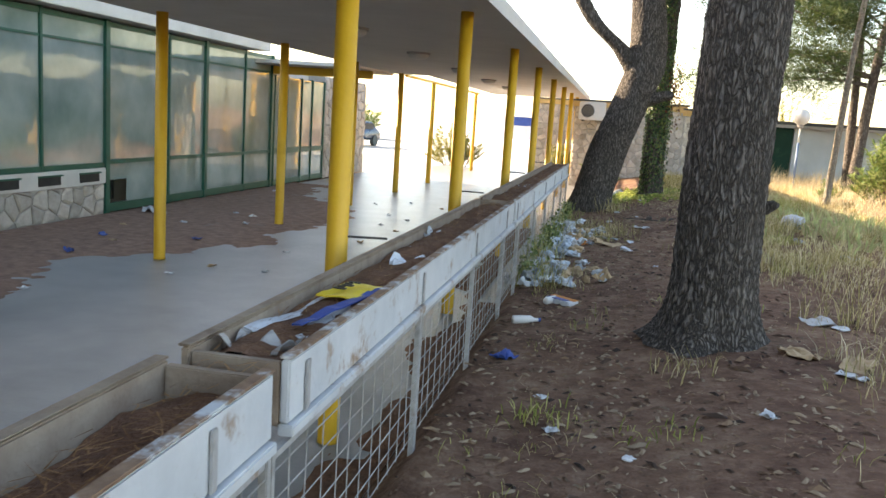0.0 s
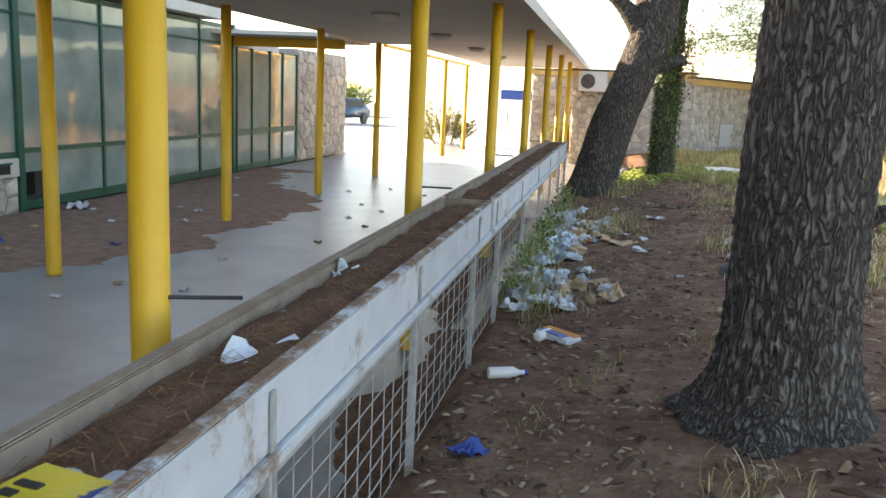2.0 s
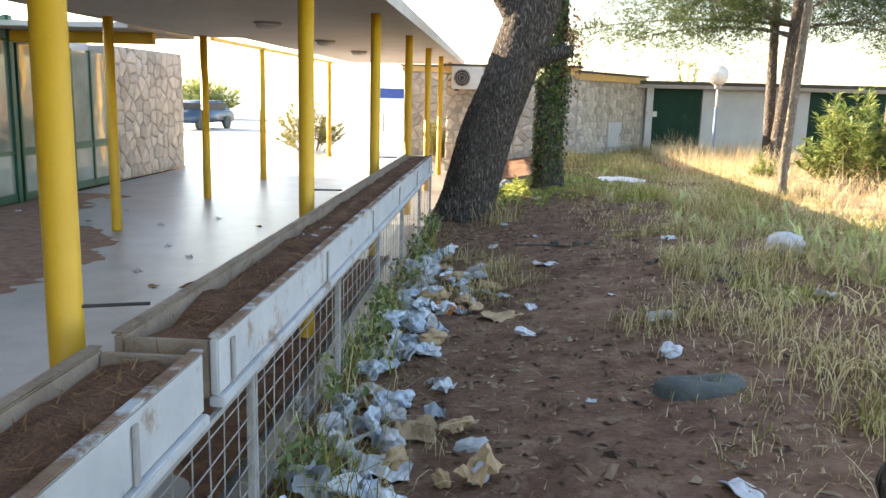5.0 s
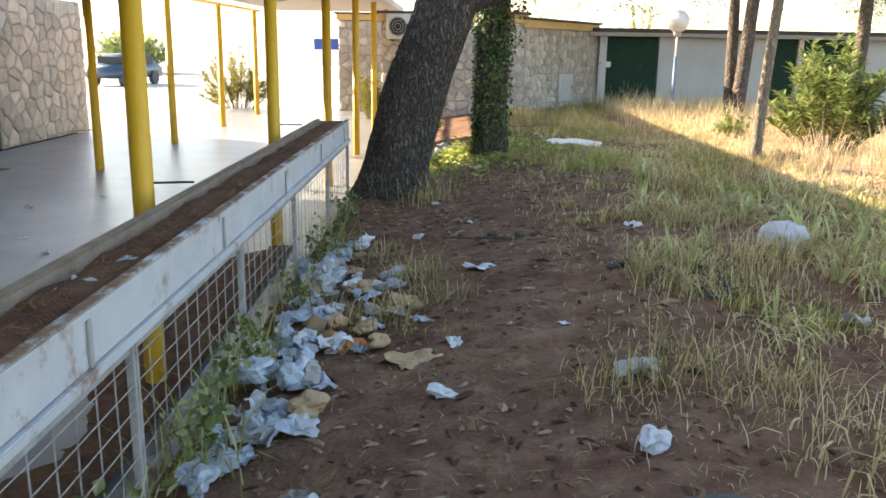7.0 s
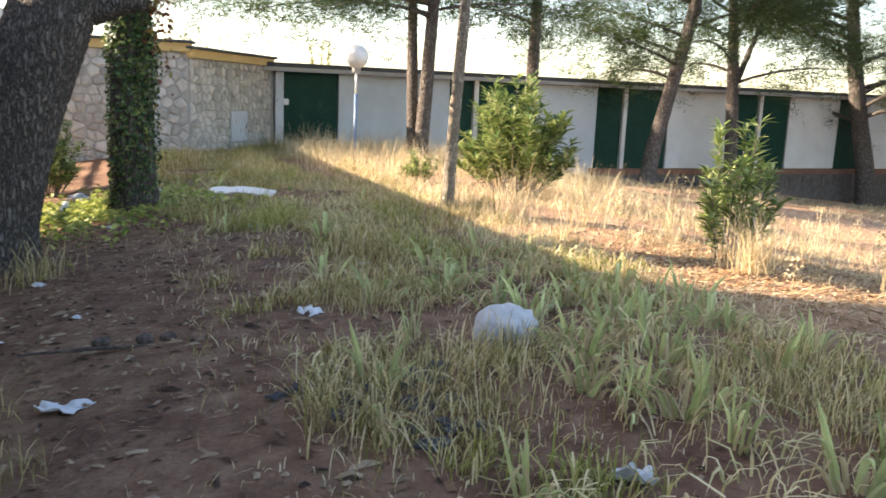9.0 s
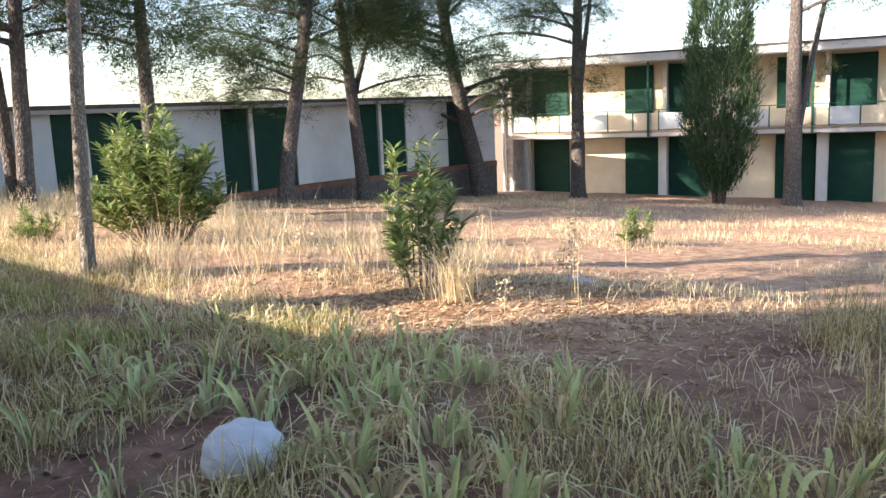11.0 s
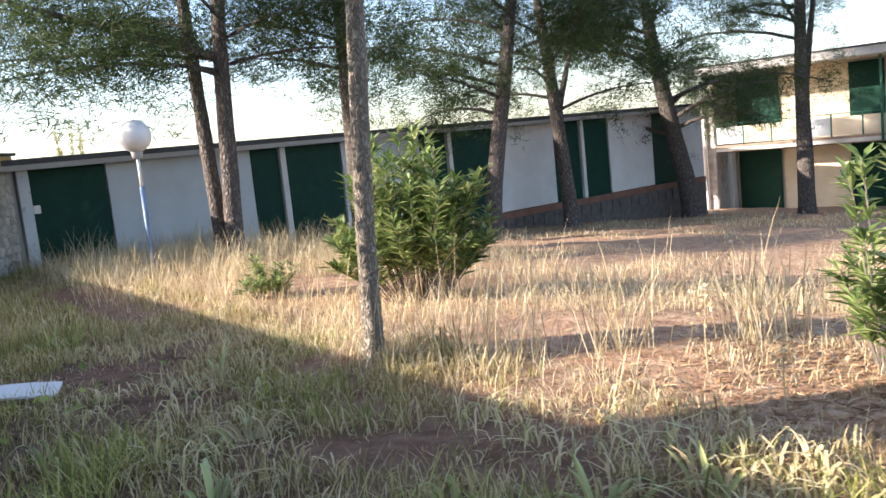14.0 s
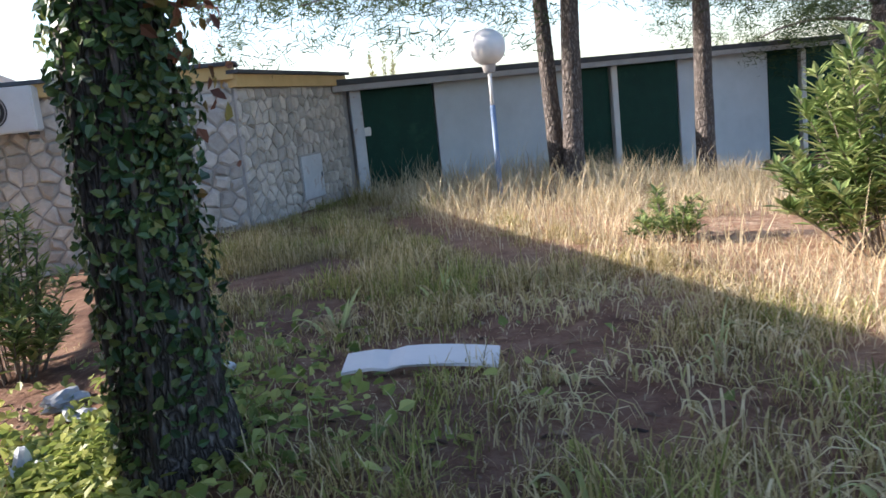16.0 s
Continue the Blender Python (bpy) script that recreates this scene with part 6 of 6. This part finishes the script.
def half_tyre():
    x, y = 1.12, 9.45
    t = thing("half_buried_tyre", "grey weathered tyre half sunk in the earth", "tyre", (x, y, land(x, y)), 15)
    bm = bmesh.new()
    prev = None
    for i in range(37):
        a = math.pi * 2 * i / 36
        ring = []
        for r, z in ((0.04, 0.04), (0.13, 0.065), (0.2, 0.06), (0.24, 0.025), (0.255, -0.05)):
            tread = 0.012 * (i % 2) if r > 0.23 else 0
            ring.append(bm.verts.new((math.cos(a) * (r + tread), math.sin(a) * (r + tread) * 0.8, z + 0.012 * noise.noise(Vector((math.cos(a) * 2, math.sin(a) * 2, r * 5))) - 0.05 * max(0, math.sin(a)))))
        if prev:
            for k in range(4):
                bm.faces.new((prev[k], prev[k + 1], ring[k + 1], ring[k]))
        prev = ring
    part("carcass", bm, M_RUBBER, t, smooth=True)


half_tyre()


def white_bag_dome():
    x, y = 2.6, 12.75
    bm = bmesh.new()
    bmesh.ops.create_uvsphere(bm, u_segments=32, v_segments=20, radius=0.22)
    for v in bm.verts:
        n = v.co.normalized()
        v.co = n * (0.155 + 0.02 * noise.noise(n * 2.3) + 0.012 * noise.noise(n * 7))
        v.co.z *= 0.78
        v.co.x *= 1.2
    ob = whole("bulging_plastic_bag", bm, M_PAPER, "bulging white plastic sack lying in the grass", "bag", smooth=True)
    ob.matrix_world = pose(x, y, land(x, y) + 0.09, 0, 0, 30)


white_bag_dome()


def bent_board():
    bm = bmesh.new()
    prev = None
    for i in range(11):
        u = i / 10
        z = 0.13 + 0.03 * math.sin(u * 3.1) - (0.015 if 0.25 < u < 0.35 else 0)
        ring = [bm.verts.new((u * 0.82 - 0.41, -0.08 + 0.01 * math.sin(u * 9), z - 0.03)), bm.verts.new((u * 0.82 - 0.41, 0.08, z + 0.012)), bm.verts.new((u * 0.82 - 0.41, 0.08, z)), bm.verts.new((u * 0.82 - 0.41, -0.08, z - 0.045))]
        if prev:
            for k in range(4):
                bm.faces.new((prev[k], prev[(k + 1) % 4], ring[(k + 1) % 4], ring[k]))
        else:
            bm.faces.new(ring)
        prev = ring
    bm.faces.new(prev[::-1])
    bmesh.ops.recalc_face_normals(bm, faces=bm.faces)
    ob = whole("bent_board", bm, M_ACWHITE, "bent white plastic panel lying across the grass", "panel")
    ob.matrix_world = pose(2.05, 19.2, land(2.05, 19.2) - 0.05, 4, 0, -28)


bent_board()


def fallen_branch():
    t = thing("fallen_branch", "dark fallen pine twig with cones on the earth", "branch", (0.72, 13.54, land(0.72, 13.54) + 0.012), 8)
    part("twig", tube([(-0.5, 0.05, 0.0), (-0.2, 0.0, 0.012), (0.15, -0.02, 0.004), (0.5, -0.06, 0.0)], [0.006, 0.011, 0.01, 0.005], 6), M_BARK, t)
    for x, y in ((-0.1, 0.03), (0.12, 0.02), (0.24, 0.0)):
        bm = bmesh.new()
        bmesh.ops.create_icosphere(bm, subdivisions=2, radius=0.035)
        for v in bm.verts:
            v.co *= 1 + 0.3 * noise.noise(v.co * 60)
            v.co.x *= 1.4
        bmesh.ops.translate(bm, vec=(x, y, 0.03), verts=bm.verts)
        part("cone", bm, M_BARK, t, "dark open pine cone")


fallen_branch()


def ground_bits():
    """Chips, cones, twigs and stones strewn over the path."""
    rng = random.Random(14)
    vs, fs = [], []
    for _ in range(9000):
        x, y = rng.uniform(-0.85, 3.0), rng.uniform(1.5, 21)
        if rng.random() < max(0.0, (x - 1.2) / 2):
            continue
        s = rng.uniform(0.006, 0.022) * (1 if rng.random() < 0.93 else 1.7)
        z = land(x, y)
        an = rng.uniform(0, 6.28)
        ca, sa = math.cos(an), math.sin(an)
        ln = rng.uniform(0.8, 2.6)
        k = len(vs)
        for u, v, w in ((-ln, -0.6, 0), (ln, -0.5, 0.05), (ln * 0.8, 0.6, 0.1), (-ln * 0.7, 0.5, 0), (0.1, 0, 0.7)):
            vs.append((x + (u * ca - v * sa) * s, y + (u * sa + v * ca) * s, z + 0.003 + w * s))
        fs += [(k, k + 1, k + 4), (k + 1, k + 2, k + 4), (k + 2, k + 3, k + 4), (k + 3, k, k + 4)]
    me = bpy.data.meshes.new("ground_debris")
    me.from_pydata(vs, [], fs)
    me.materials.append(island_material("debris", [(0.03, 0.02, 0.015), (0.09, 0.05, 0.03), (0.2, 0.12, 0.07), (0.32, 0.24, 0.16), (0.1, 0.06, 0.04)], 0.9, 0.0))
    tagged(new("ground_debris", me), "bark chips, twigs and small stones strewn on the earth", "debris", "", "stuff")
    vs, fs = [], []
    for _ in range(22000):  # straw and needles lying flat
        x, y = rng.uniform(-0.8, 13), rng.uniform(2, 23)
        z = land(x, y) + 0.006
        an, ln = rng.uniform(0, 6.28), rng.uniform(0.04, 0.13)
        dx, dy = math.cos(an) * ln, math.sin(an) * ln
        w = 0.0018 if x < 3 else 0.0045
        k = len(vs)
        vs += [(x + math.sin(an) * w, y - math.cos(an) * w, z), (x - math.sin(an) * w, y + math.cos(an) * w, z), (x + dx, y + dy, z + rng.uniform(0, 0.02))]
        fs.append((k, k + 1, k + 2))
    for _ in range(9000):  # thick litter of flakes by the young oleander
        x, y = rng.gauss(5.8, 1.2), rng.gauss(14.2, 1.2)
        z = land(x, y) + 0.004
        an, ln, w = rng.uniform(0, 6.28), rng.uniform(0.03, 0.11), rng.uniform(0.003, 0.011)
        dx, dy = math.cos(an) * ln, math.sin(an) * ln
        k = len(vs)
        vs += [(x + math.sin(an) * w, y - math.cos(an) * w, z), (x - math.sin(an) * w, y + math.cos(an) * w, z + rng.uniform(0, 0.012)), (x + dx, y + dy, z + rng.uniform(0, 0.035))]
        fs.append((k, k + 1, k + 2))
    me = bpy.data.meshes.new("fallen_straw")
    me.from_pydata(vs, [], fs)
    me.materials.append(island_material("fallen_straw", [(0.14, 0.07, 0.03), (0.3, 0.18, 0.09), (0.5, 0.4, 0.24)], 0.9, 0.0))
    tagged(new("fallen_straw", me), "fallen straw and needles lying on the soil", "straw", "", "stuff")


ground_bits()


M_WEED = island_material("weed_leaves", [(0.07, 0.1, 0.03), (0.15, 0.19, 0.07), (0.3, 0.32, 0.16)], 0.6, 0.3)


def fence_weed(x, y, hh, seed):
    rng = random.Random(seed)
    t = thing("weed", "leafy green weed growing up through the wire fence", "plant", (x, y, land(x, y) - 0.01), group="weeds at the fence")
    spots = []
    for k in range(5):
        a = rng.uniform(0, 6.28)
        pts = [(0, 0, 0), (math.cos(a) * 0.05, math.sin(a) * 0.08, hh * 0.5), (math.cos(a) * 0.1, math.sin(a) * 0.2, hh * rng.uniform(0.7, 1))]
        part("stem", tube(pts, [0.004, 0.003, 0.002], 5), M_IRIS, t)
        for _ in range(12):
            u = rng.uniform(0.2, 1)
            p = Vector(pts[0]).lerp(Vector(pts[2]), u) + Vector((rng.gauss(0, 0.04), rng.gauss(0, 0.05), rng.gauss(0, 0.02)))
            spots.append((p, Vector((rng.gauss(0, 0.6), rng.gauss(0, 0.6), 1))))
    ob = new("foliage", leaf_cloud("foliage", spots, rng, 0.05, M_WEED))
    ob.parent = t


for i, (y, hh) in enumerate(((8.6, 0.5), (9.4, 0.6), (10.1, 0.75), (10.6, 0.7), (11.3, 0.6), (12.3, 0.55), (13.6, 0.6), (14.9, 0.6), (15.6, 0.5))):
    fence_weed(-0.78 + 0.03 * (i % 3), y, hh * 0.62, 500 + i)
